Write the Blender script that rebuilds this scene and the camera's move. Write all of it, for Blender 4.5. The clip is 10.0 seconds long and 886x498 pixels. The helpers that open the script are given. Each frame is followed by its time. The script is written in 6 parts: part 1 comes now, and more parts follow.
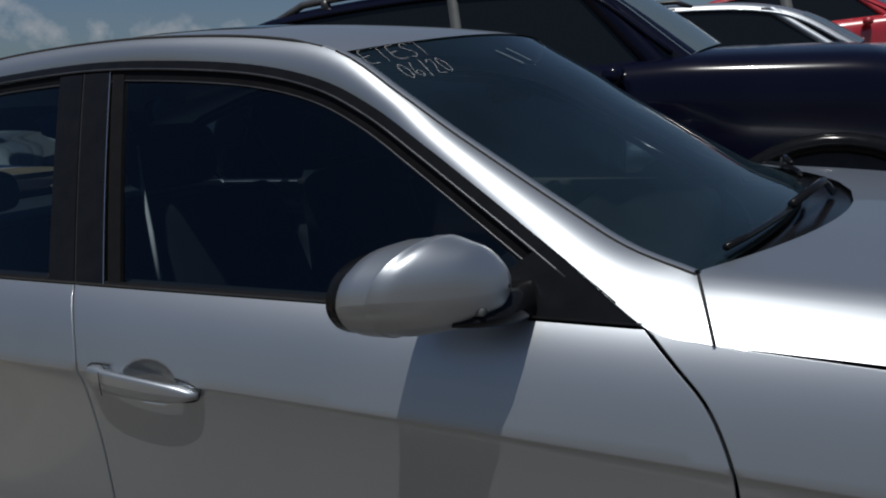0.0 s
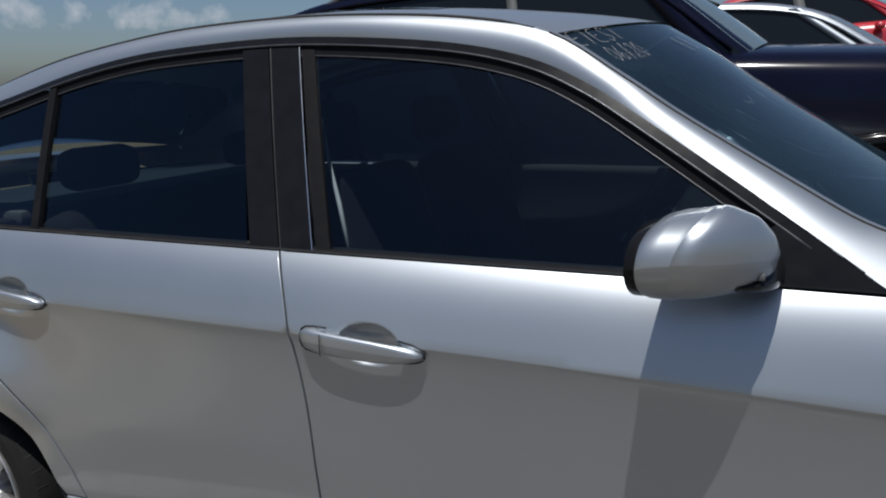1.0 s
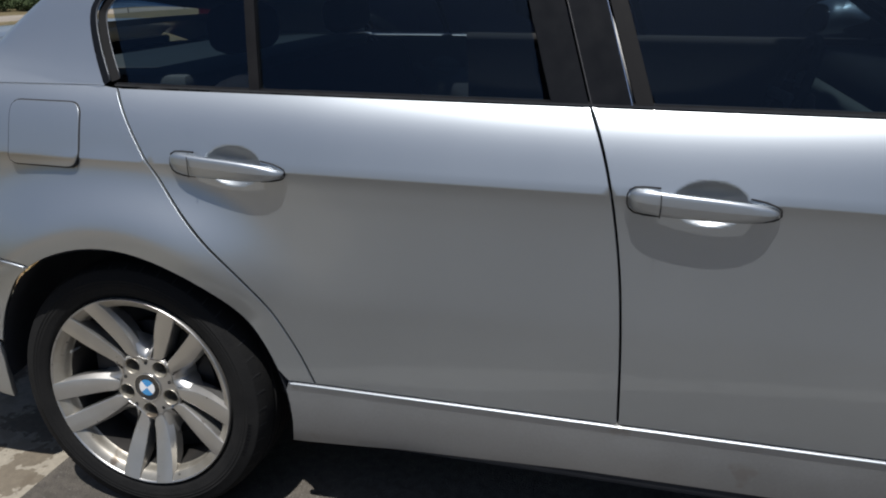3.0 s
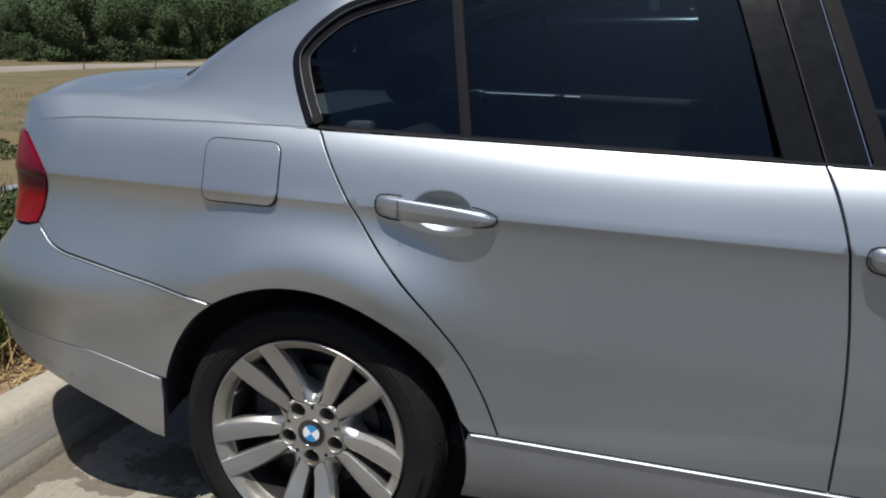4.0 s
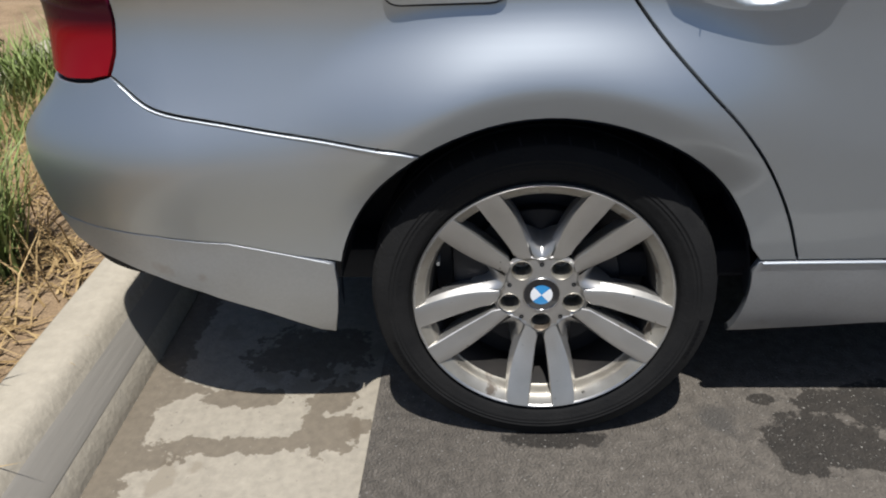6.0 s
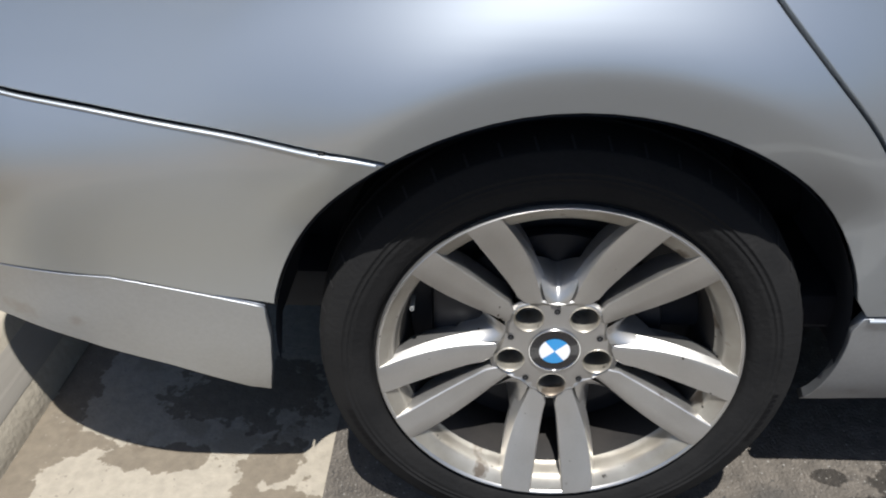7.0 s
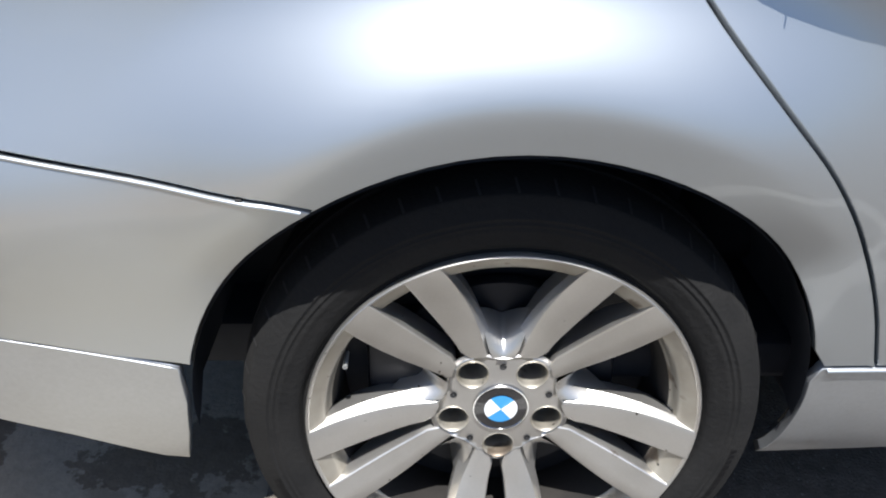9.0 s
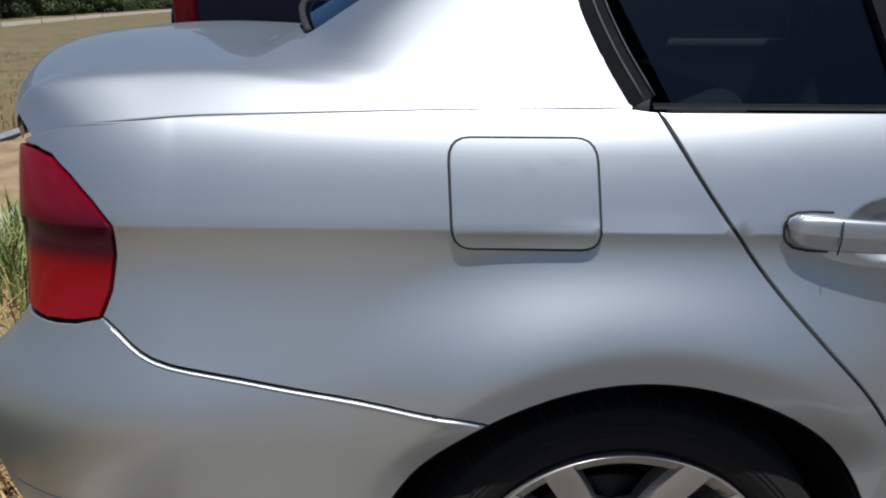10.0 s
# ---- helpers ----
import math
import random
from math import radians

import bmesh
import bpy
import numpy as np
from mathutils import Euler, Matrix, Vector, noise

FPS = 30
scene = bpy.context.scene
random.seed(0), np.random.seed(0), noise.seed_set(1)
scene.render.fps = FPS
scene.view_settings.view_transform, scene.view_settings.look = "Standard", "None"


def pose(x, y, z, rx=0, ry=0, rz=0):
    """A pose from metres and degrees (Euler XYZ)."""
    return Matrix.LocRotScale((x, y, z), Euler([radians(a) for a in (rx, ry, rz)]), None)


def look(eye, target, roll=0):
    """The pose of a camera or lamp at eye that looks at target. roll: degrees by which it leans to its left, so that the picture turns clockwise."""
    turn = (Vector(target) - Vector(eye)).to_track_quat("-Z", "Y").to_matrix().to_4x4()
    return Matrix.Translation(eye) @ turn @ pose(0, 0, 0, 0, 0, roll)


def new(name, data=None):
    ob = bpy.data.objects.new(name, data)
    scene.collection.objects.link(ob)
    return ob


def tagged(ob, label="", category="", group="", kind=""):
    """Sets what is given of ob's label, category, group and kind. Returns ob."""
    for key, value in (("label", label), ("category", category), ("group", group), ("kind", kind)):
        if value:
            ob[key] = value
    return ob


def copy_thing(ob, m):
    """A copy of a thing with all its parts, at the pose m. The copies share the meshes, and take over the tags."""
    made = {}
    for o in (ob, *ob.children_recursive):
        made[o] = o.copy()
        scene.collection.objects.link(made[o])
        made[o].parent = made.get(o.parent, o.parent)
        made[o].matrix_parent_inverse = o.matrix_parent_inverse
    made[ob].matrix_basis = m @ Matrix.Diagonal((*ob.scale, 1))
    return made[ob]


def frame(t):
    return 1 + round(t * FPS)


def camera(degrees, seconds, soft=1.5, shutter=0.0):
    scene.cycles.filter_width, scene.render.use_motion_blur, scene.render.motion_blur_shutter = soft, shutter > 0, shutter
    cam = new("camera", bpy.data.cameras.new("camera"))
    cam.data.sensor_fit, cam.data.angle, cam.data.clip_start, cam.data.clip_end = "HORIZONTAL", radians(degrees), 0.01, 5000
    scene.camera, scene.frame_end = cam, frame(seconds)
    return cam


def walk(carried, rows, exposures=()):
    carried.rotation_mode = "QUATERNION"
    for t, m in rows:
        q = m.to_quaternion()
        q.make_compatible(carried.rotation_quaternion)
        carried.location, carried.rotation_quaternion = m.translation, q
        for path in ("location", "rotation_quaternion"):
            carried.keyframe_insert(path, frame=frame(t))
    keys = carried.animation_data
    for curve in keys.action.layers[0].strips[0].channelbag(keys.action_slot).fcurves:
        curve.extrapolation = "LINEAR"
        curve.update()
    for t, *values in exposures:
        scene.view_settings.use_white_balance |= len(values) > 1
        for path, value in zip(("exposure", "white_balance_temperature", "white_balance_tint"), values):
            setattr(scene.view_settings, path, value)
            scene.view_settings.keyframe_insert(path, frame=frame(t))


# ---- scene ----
cam = camera(61.5, 10.0, soft=2.0)
PATH = [
    (0, (2.1259, -1.7800, 1.3075), (1.3520, 0.0194, 0.9033), -2.68),
    (0.3, (2.0313, -1.8166, 1.3074), (1.3282, 0.0265, 0.9779), -1.75),
    (0.5, (1.9521, -1.8791, 1.3167), (1.2379, -0.0375, 1.0029), -5.37),
    (0.8, (1.8192, -1.9775, 1.3066), (1.1725, -0.1139, 0.9771), -3.10),
    (1, (1.7725, -1.9979, 1.2971), (1.0546, -0.1801, 0.8723), -0.99),
    (1.3, (1.5939, -2.0278, 1.2315), (1.0126, -0.1746, 0.7544), 1.95),
    (1.5, (1.5213, -1.9859, 1.2169), (0.9533, -0.1585, 0.6356), 0.06),
    (1.8, (1.4238, -1.9686, 1.1949), (0.9147, -0.1350, 0.5794), 0.17),
    (2, (1.3575, -1.9630, 1.1907), (0.9232, -0.1369, 0.5002), 1.05),
    (2.3, (1.2870, -1.9997, 1.2000), (0.9274, -0.1718, 0.4722), 0.70),
    (2.5, (1.2049, -2.0520, 1.2252), (0.8075, -0.2386, 0.4810), -0.15),
    (2.8, (1.0955, -2.1368, 1.2169), (0.6725, -0.3133, 0.5127), -1.26),
    (3, (1.0420, -2.1520, 1.2175), (0.5832, -0.3333, 0.5233), -0.09),
    (3.2, (0.9656, -2.1893, 1.2131), (0.4779, -0.3653, 0.5533), 1.59),
    (4.3, (0.5517, -2.2668, 1.1738), (0.0614, -0.4009, 0.6468), 2.10),
    (4.5, (0.4770, -2.2890, 1.1690), (-0.0142, -0.4216, 0.6478), -0.70),
    (4.8, (0.3643, -2.3000, 1.1706), (-0.0815, -0.4436, 0.5749), -2.27),
    (5, (0.2740, -2.2760, 1.1660), (-0.1480, -0.4427, 0.4870), -1.20),
    (5.3, (0.1485, -2.1900, 1.1386), (-0.2028, -0.3771, 0.3705), -2.43),
    (5.5, (0.0800, -2.1320, 1.1200), (-0.1920, -0.3355, 0.2842), -2.90),
    (5.8, (-0.0011, -2.0186, 1.1000), (-0.2125, -0.3141, 0.0755), -2.91),
    (6, (-0.0890, -1.9700, 1.0960), (-0.2300, -0.2669, 0.0570), -3.10),
    (6.2, (-0.0998, -1.9037, 1.0791), (-0.2625, -0.1953, 0.0520), -2.42),
    (7.3, (-0.1128, -1.5181, 0.9490), (-0.1439, 0.0976, -0.2293), 0.01),
    (7.5, (-0.1013, -1.5057, 0.9387), (-0.0887, 0.0929, -0.2631), 0.25),
    (8, (-0.1039, -1.4939, 0.9250), (-0.0710, 0.0897, -0.2962), 0.26),
    (8.5, (-0.1007, -1.4895, 0.9272), (-0.0715, 0.1023, -0.2832), -0.34),
    (8.7, (-0.0960, -1.5001, 0.9314), (-0.0801, 0.1156, -0.2472), -0.69),
    (9, (-0.1035, -1.5150, 0.9506), (-0.0471, 0.1884, -0.0960), 1.23),
    (9.2, (-0.1065, -1.5760, 0.9785), (-0.1296, 0.2292, 0.1178), 1.39),
    (9.5, (-0.1830, -1.6240, 1.0860), (-0.1710, 0.2052, 0.2774), 2.40),
    (9.7, (-0.2053, -1.6743, 1.1030), (-0.1595, 0.1767, 0.3469), -1.28),
    (10, (-0.2730, -1.7270, 1.1320), (-0.2470, 0.1660, 0.4870), 0.30),
]
EXPOSURES = [(0, -0.46), (0.5, 0.0), (1, 0.2), (1.5, 0.16), (2, 0.12), (2.5, 0.15), (4.5, 0.27), (5.5, 0.17), (6, 0.47), (7.5, 0.97), (8, 1.2), (8.5, 1.37), (9, 1.36), (9.5, 1.02), (10, 0.33)]
walk(cam, [(t, look(eye, target, roll)) for t, eye, target, roll in PATH], EXPOSURES)

# ---- sky and sun ----
SUN = Vector((0.02, -0.335, 1.0)).normalized()
world = bpy.data.worlds.new("sky")
scene.world = world
world.use_nodes = True
wn, wl = world.node_tree.nodes, world.node_tree.links
sky = wn.new("ShaderNodeTexSky")
sky.sky_type, sky.sun_disc = "NISHITA", False
sky.sun_elevation, sky.sun_rotation = math.asin(SUN.z), math.atan2(SUN.x, SUN.y)
sky.air_density, sky.dust_density, sky.ozone_density = 1.0, 1.5, 2.0
wn["Background"].inputs["Strength"].default_value = 0.057
tint = wn.new("ShaderNodeMixRGB")
tint.blend_type = "MULTIPLY"
tint.inputs["Fac"].default_value, tint.inputs["Color2"].default_value = 1.0, (0.89, 0.985, 1.115, 1)
wl.new(sky.outputs["Color"], tint.inputs["Color1"])
sky_out = tint.outputs["Color"]
# a few small cumulus clouds low in the north-west: centre, half width, half height
tc = wn.new("ShaderNodeTexCoord")
puff = wn.new("ShaderNodeTexNoise")
puff.inputs["Scale"].default_value, puff.inputs["Detail"].default_value, puff.inputs["Roughness"].default_value = 22.0, 6.0, 0.55
wl.new(tc.outputs["Generated"], puff.inputs["Vector"])


def sky_math(op, a, b, c=None):
    k = wn.new("ShaderNodeMath")
    k.operation = op
    for i, v in enumerate((a, b, c)):
        if isinstance(v, (int, float)):
            k.inputs[i].default_value = v
        elif v is not None:
            wl.new(v, k.inputs[i])
    return k.outputs[0]


axis = wn.new("ShaderNodeSeparateXYZ")
wl.new(tc.outputs["Generated"], axis.inputs[0])
along = sky_math("ADD", axis.outputs[0], axis.outputs[1])
cover = None
for cx, cy, cz, ru, rv in ((-0.693, 0.705, 0.153, 0.075, 0.020), (-0.722, 0.685, 0.092, 0.035, 0.015), (-0.680, 0.727, 0.092, 0.042, 0.024), (-0.768, 0.632, 0.098, 0.05, 0.022), (-0.62, 0.78, 0.085, 0.05, 0.012), (-0.82, 0.56, 0.12, 0.09, 0.02), (-0.4, -0.9, 0.2, 0.2, 0.03)):
    du = sky_math("MULTIPLY_ADD", along, 1 / ru, -(cx + cy) / ru)
    dv = sky_math("MULTIPLY_ADD", axis.outputs[2], 1 / rv, -cz / rv)
    r = sky_math("SQRT", sky_math("ADD", sky_math("MULTIPLY", du, du), sky_math("MULTIPLY", dv, dv)), 0.0)
    front = sky_math("ADD", r, sky_math("MULTIPLY", sky_math("LESS_THAN", sky_math("MULTIPLY", axis.outputs[0], cx), 0.0), 50.0))
    cover = front if cover is None else sky_math("MINIMUM", cover, front)
shape_ = sky_math("MULTIPLY_ADD", puff.outputs["Fac"], 3.2, -1.25)
fade = wn.new("ShaderNodeMapRange")
fade.inputs["From Min"].default_value, fade.inputs["From Max"].default_value = -0.15, 0.75
fade.inputs["To Min"].default_value, fade.inputs["To Max"].default_value = 0.0, 0.85
wl.new(sky_math("SUBTRACT", shape_, sky_math("MULTIPLY", cover, 0.55)), fade.inputs["Value"])
clouds = wn.new("ShaderNodeMixRGB")
clouds.inputs["Color2"].default_value = (8.2, 8.5, 9.2, 1)
wl.new(fade.outputs["Result"], clouds.inputs["Fac"])
wl.new(sky_out, clouds.inputs["Color1"])
wl.new(clouds.outputs["Color"], wn["Background"].inputs["Color"])
lamp = bpy.data.lights.new("sun", "SUN")
lamp.energy, lamp.angle, lamp.color = 4.75, radians(0.53), (1.0, 0.98, 0.945)
new("sun", lamp).matrix_world = look((0, 0, 30), Vector((0, 0, 30)) - SUN)


# ---- materials ----
def material(name, colour=(0.5, 0.5, 0.5), rough=0.5, metal=0.0, coat=0.0, spec=0.5, coat_rough=0.03):
    m = bpy.data.materials.new(name)
    m.use_nodes = True
    b = m.node_tree.nodes["Principled BSDF"]
    b.inputs["Base Color"].default_value = (*colour, 1)
    b.inputs["Roughness"].default_value, b.inputs["Metallic"].default_value = rough, metal
    b.inputs["Coat Weight"].default_value, b.inputs["Coat Roughness"].default_value = coat, coat_rough
    b.inputs["Specular IOR Level"].default_value = spec
    return m


def textured(name, low, high, scale, rough=0.6, fine=0.0, bump=0.0, bump_scale=0.0, metal=0.0, coat=0.0, spread=0.25, third=None, third_scale=1.0, third_cut=0.55, rough_var=0.1, spec=0.5):
    """Two-tone surface at two scales, with fine relief and an optional third tone in patches of their own."""
    m = material(name, low, rough, metal, coat, spec)
    n, l = m.node_tree.nodes, m.node_tree.links
    b = n["Principled BSDF"]
    tc = n.new("ShaderNodeTexCoord")
    a = n.new("ShaderNodeTexNoise")
    a.inputs["Scale"].default_value, a.inputs["Detail"].default_value = scale, 8.0
    l.new(tc.outputs["Object"], a.inputs["Vector"])
    r = n.new("ShaderNodeValToRGB")
    r.color_ramp.elements[0].position, r.color_ramp.elements[1].position = 0.5 - spread, 0.5 + spread
    r.color_ramp.elements[0].color, r.color_ramp.elements[1].color = (*low, 1), (*high, 1)
    l.new(a.outputs["Fac"], r.inputs["Fac"])
    out = r.outputs["Color"]
    if fine:
        g = n.new("ShaderNodeTexNoise")
        g.inputs["Scale"].default_value, g.inputs["Detail"].default_value = scale * 25, 4.0
        l.new(tc.outputs["Object"], g.inputs["Vector"])
        x = n.new("ShaderNodeMixRGB")
        x.blend_type = "OVERLAY"
        x.inputs["Fac"].default_value = fine
        l.new(out, x.inputs["Color1"])
        l.new(g.outputs["Fac"], x.inputs["Color2"])
        out = x.outputs["Color"]
    if third:
        p = n.new("ShaderNodeTexNoise")
        p.inputs["Scale"].default_value, p.inputs["Detail"].default_value = third_scale, 9.0
        l.new(tc.outputs["Object"], p.inputs["Vector"])
        q = n.new("ShaderNodeValToRGB")
        q.color_ramp.elements[0].position, q.color_ramp.elements[1].position = third_cut, third_cut + 0.05
        l.new(p.outputs["Fac"], q.inputs["Fac"])
        x = n.new("ShaderNodeMixRGB")
        x.inputs["Color2"].default_value = (*third, 1)
        l.new(q.outputs["Color"], x.inputs["Fac"])
        l.new(out, x.inputs["Color1"])
        out = x.outputs["Color"]
    l.new(out, b.inputs["Base Color"])
    mr = n.new("ShaderNodeMapRange")
    mr.inputs["To Min"].default_value, mr.inputs["To Max"].default_value = max(0, rough - rough_var), min(1, rough + rough_var)
    l.new(a.outputs["Fac"], mr.inputs["Value"])
    l.new(mr.outputs["Result"], b.inputs["Roughness"])
    if bump:
        g = n.new("ShaderNodeTexNoise")
        g.inputs["Scale"].default_value, g.inputs["Detail"].default_value = bump_scale, 6.0
        l.new(tc.outputs["Object"], g.inputs["Vector"])
        u = n.new("ShaderNodeBump")
        u.inputs["Strength"].default_value, u.inputs["Distance"].default_value = bump, 0.01
        l.new(g.outputs["Fac"], u.inputs["Height"])
        l.new(u.outputs["Normal"], b.inputs["Normal"])
    return m


def glass(name, tint, gloss=(1.0, 1.0, 1.0), dust=0.0):
    """A thin pane: tinted see-through, mirror-like reflection by angle, with a film of dust whose teal colour stands in
    for reflected sky.
    """
    m = bpy.data.materials.new(name)
    m.use_nodes = True
    n, l = m.node_tree.nodes, m.node_tree.links
    n.remove(n["Principled BSDF"])
    t = n.new("ShaderNodeBsdfTransparent")
    t.inputs["Color"].default_value = (*tint, 1)
    g = n.new("ShaderNodeBsdfGlossy")
    g.inputs["Roughness"].default_value = 0.01
    g.inputs["Color"].default_value = (*gloss, 1)
    f = n.new("ShaderNodeFresnel")
    f.inputs["IOR"].default_value = 1.5
    x = n.new("ShaderNodeMixShader")
    l.new(f.outputs["Fac"], x.inputs["Fac"])
    l.new(t.outputs["BSDF"], x.inputs[1])
    l.new(g.outputs["BSDF"], x.inputs[2])
    out = x.outputs["Shader"]
    if dust:
        # teal of the reflected sky, painted into the colour of the dust film
        d = n.new("ShaderNodeBsdfDiffuse")
        d.inputs["Color"].default_value = (0.22, 0.48, 0.60, 1)
        tc = n.new("ShaderNodeTexCoord")
        g = n.new("ShaderNodeTexNoise")
        g.inputs["Scale"].default_value, g.inputs["Detail"].default_value = 4.0, 5.0
        l.new(tc.outputs["Object"], g.inputs["Vector"])
        r = n.new("ShaderNodeMapRange")
        r.inputs["From Min"].default_value, r.inputs["From Max"].default_value = 0.3, 0.75
        r.inputs["To Min"].default_value, r.inputs["To Max"].default_value = dust * 0.5, dust * 1.5
        l.new(g.outputs["Fac"], r.inputs["Value"])
        y = n.new("ShaderNodeMixShader")
        l.new(r.outputs["Result"], y.inputs["Fac"])
        l.new(out, y.inputs[1])
        l.new(d.outputs["BSDF"], y.inputs[2])
        out = y.outputs["Shader"]
    l.new(out, n["Material Output"].inputs["Surface"])
    return m


SILVER = textured("silver metallic paint", (0.375, 0.404, 0.434), (0.405, 0.434, 0.464), 3.0, rough=0.435, metal=0.90, coat=0.5, rough_var=0.015)
SILVER_DUSTY = textured("silver paint with dried dirt", (0.37, 0.385, 0.405), (0.42, 0.44, 0.465), 7.0, rough=0.5, metal=0.9, coat=0.25, rough_var=0.05, fine=0.08, third=(0.355, 0.355, 0.355), third_scale=9.0, third_cut=0.64)
GAP = material("dark gap", (0.01, 0.01, 0.011), 0.8)
BLACK_TRIM = textured("black window trim", (0.006, 0.0064, 0.0075), (0.009, 0.0094, 0.0105), 30, rough=0.15, rough_var=0.04, spec=0.13)
RUBBER = textured("black rubber", (0.005, 0.005, 0.006), (0.008, 0.008, 0.009), 40, rough=0.6, spec=0.08)
LINER = textured("wheel arch liner", (0.030, 0.032, 0.038), (0.044, 0.046, 0.052), 20, rough=0.9, spec=0.1)
TYRE = textured("tyre rubber", (0.0065, 0.0066, 0.007), (0.012, 0.0117, 0.0117), 18, rough=0.85, fine=0.4, bump=0.15, bump_scale=150, spec=0.2)
ALLOY = textured("dusty alloy", (0.43, 0.421, 0.407), (0.51, 0.50, 0.485), 14, rough=0.39, metal=0.9, coat=0.1, fine=0.05, third=(0.2, 0.16, 0.12), third_scale=22, third_cut=0.71)
ALLOY_DIRTY = textured("dirty alloy rim well", (0.25, 0.225, 0.185), (0.44, 0.42, 0.375), 16, rough=0.45, metal=0.7, third=(0.17, 0.14, 0.11), third_scale=16, third_cut=0.63)
BARREL = textured("near-black barrel metal", (0.010, 0.0095, 0.0095), (0.024, 0.021, 0.019), 14, rough=0.7, metal=0.3, fine=0.3)
DISC = textured("brake disc steel", (0.10, 0.09, 0.085), (0.2, 0.18, 0.17), 30, rough=0.5, metal=0.8)
DISC_DARK = textured("near-black brake disc", (0.014, 0.015, 0.019), (0.028, 0.028, 0.031), 30, rough=0.5, metal=0.5)
TINT = glass("tinted side glass", (0.29, 0.36, 0.40), (0.50, 0.66, 0.85), dust=0.0006)
CLEAR = glass("windscreen glass", (0.52, 0.62, 0.62), dust=0.018)
CABIN = textured("dark cabin fabric", (0.012, 0.012, 0.014), (0.02, 0.02, 0.023), 30, rough=0.85, spec=0.1)
CABIN_GREY = textured("grey cabin plastic", (0.07, 0.075, 0.075), (0.09, 0.095, 0.095), 30, rough=0.6)
RED_LENS = textured("red lamp lens", (0.062, 0.001, 0.005), (0.085, 0.0013, 0.007), 12, rough=0.2, coat=0.0, spec=0.2)
LAMP_LENS = material("banded red lamp lens", (0.08, 0.002, 0.006), 0.10, spec=0.22)
n_, l_ = LAMP_LENS.node_tree.nodes, LAMP_LENS.node_tree.links
c_, x_, h_ = n_.new("ShaderNodeTexCoord"), n_.new("ShaderNodeSeparateXYZ"), n_.new("ShaderNodeMapRange")
h_.inputs["From Min"].default_value, h_.inputs["From Max"].default_value = 0.735, 0.945
r_ = n_.new("ShaderNodeValToRGB")
r_.color_ramp.elements[0].color, r_.color_ramp.elements[1].color = (0.170, 0.001, 0.004, 1), (0.150, 0.001, 0.010, 1)
for at_, tone in ((0.30, (0.160, 0.001, 0.004, 1)), (0.42, (0.035, 0.002, 0.008, 1)), (0.54, (0.032, 0.002, 0.009, 1)), (0.68, (0.110, 0.001, 0.009, 1))):
    r_.color_ramp.elements.new(at_).color = tone
l_.new(c_.outputs["Object"], x_.inputs[0])
l_.new(x_.outputs["Z"], h_.inputs["Value"])
l_.new(h_.outputs["Result"], r_.inputs["Fac"])
l_.new(r_.outputs["Color"], n_["Principled BSDF"].inputs["Base Color"])
CHROME = material("bright chrome", (0.8, 0.8, 0.8), 0.12, 1.0)
LINE_PAINT = textured("worn road paint", (0.40, 0.39, 0.365), (0.50, 0.49, 0.46), 9, rough=0.8, fine=0.3, third=(0.13, 0.128, 0.122), third_scale=14, third_cut=0.58)
WHITE = material("white enamel", (0.75, 0.76, 0.78), 0.25, coat=1.0)
BLUE = material("blue enamel", (0.03, 0.25, 0.55), 0.25, coat=1.0)
BLACK_GLOSS = material("black enamel", (0.012, 0.012, 0.014), 0.2, coat=1.0)
STRIP = material("pale strip on glass", (0.13, 0.165, 0.185), 0.6)
CHALK = material("white window marker", (0.42, 0.41, 0.41), 0.8)
NAVY = textured("navy metallic paint", (0.0025, 0.003, 0.010), (0.004, 0.005, 0.015), 3, rough=0.15, metal=0.0, coat=0.12, spec=0.12, rough_var=0.03)
RED = textured("red paint", (0.34, 0.012, 0.02), (0.40, 0.016, 0.025), 3, rough=0.3, coat=1.0)
DARK_GLASS = material("dark vehicle glass", (0.006, 0.008, 0.010), 0.03, spec=0.3)
# sky reflection on the SUVs' windscreens, painted as a pale base colour
PALE_GLASS = material("windscreen with painted sky sheen", (0.085, 0.115, 0.12), 0.12, spec=0.5)
BEAD = textured("satin grey bead", (0.05, 0.053, 0.06), (0.075, 0.08, 0.088), 30, rough=0.35, metal=0.5, spec=0.4)
DULL_RAIL = textured("dull metal roof rail", (0.10, 0.105, 0.11), (0.16, 0.165, 0.17), 20, rough=0.4, metal=0.6)
GREY_RAIL = textured("grey roof rail", (0.018, 0.018, 0.02), (0.03, 0.03, 0.032), 20, rough=0.35, spec=0.3)


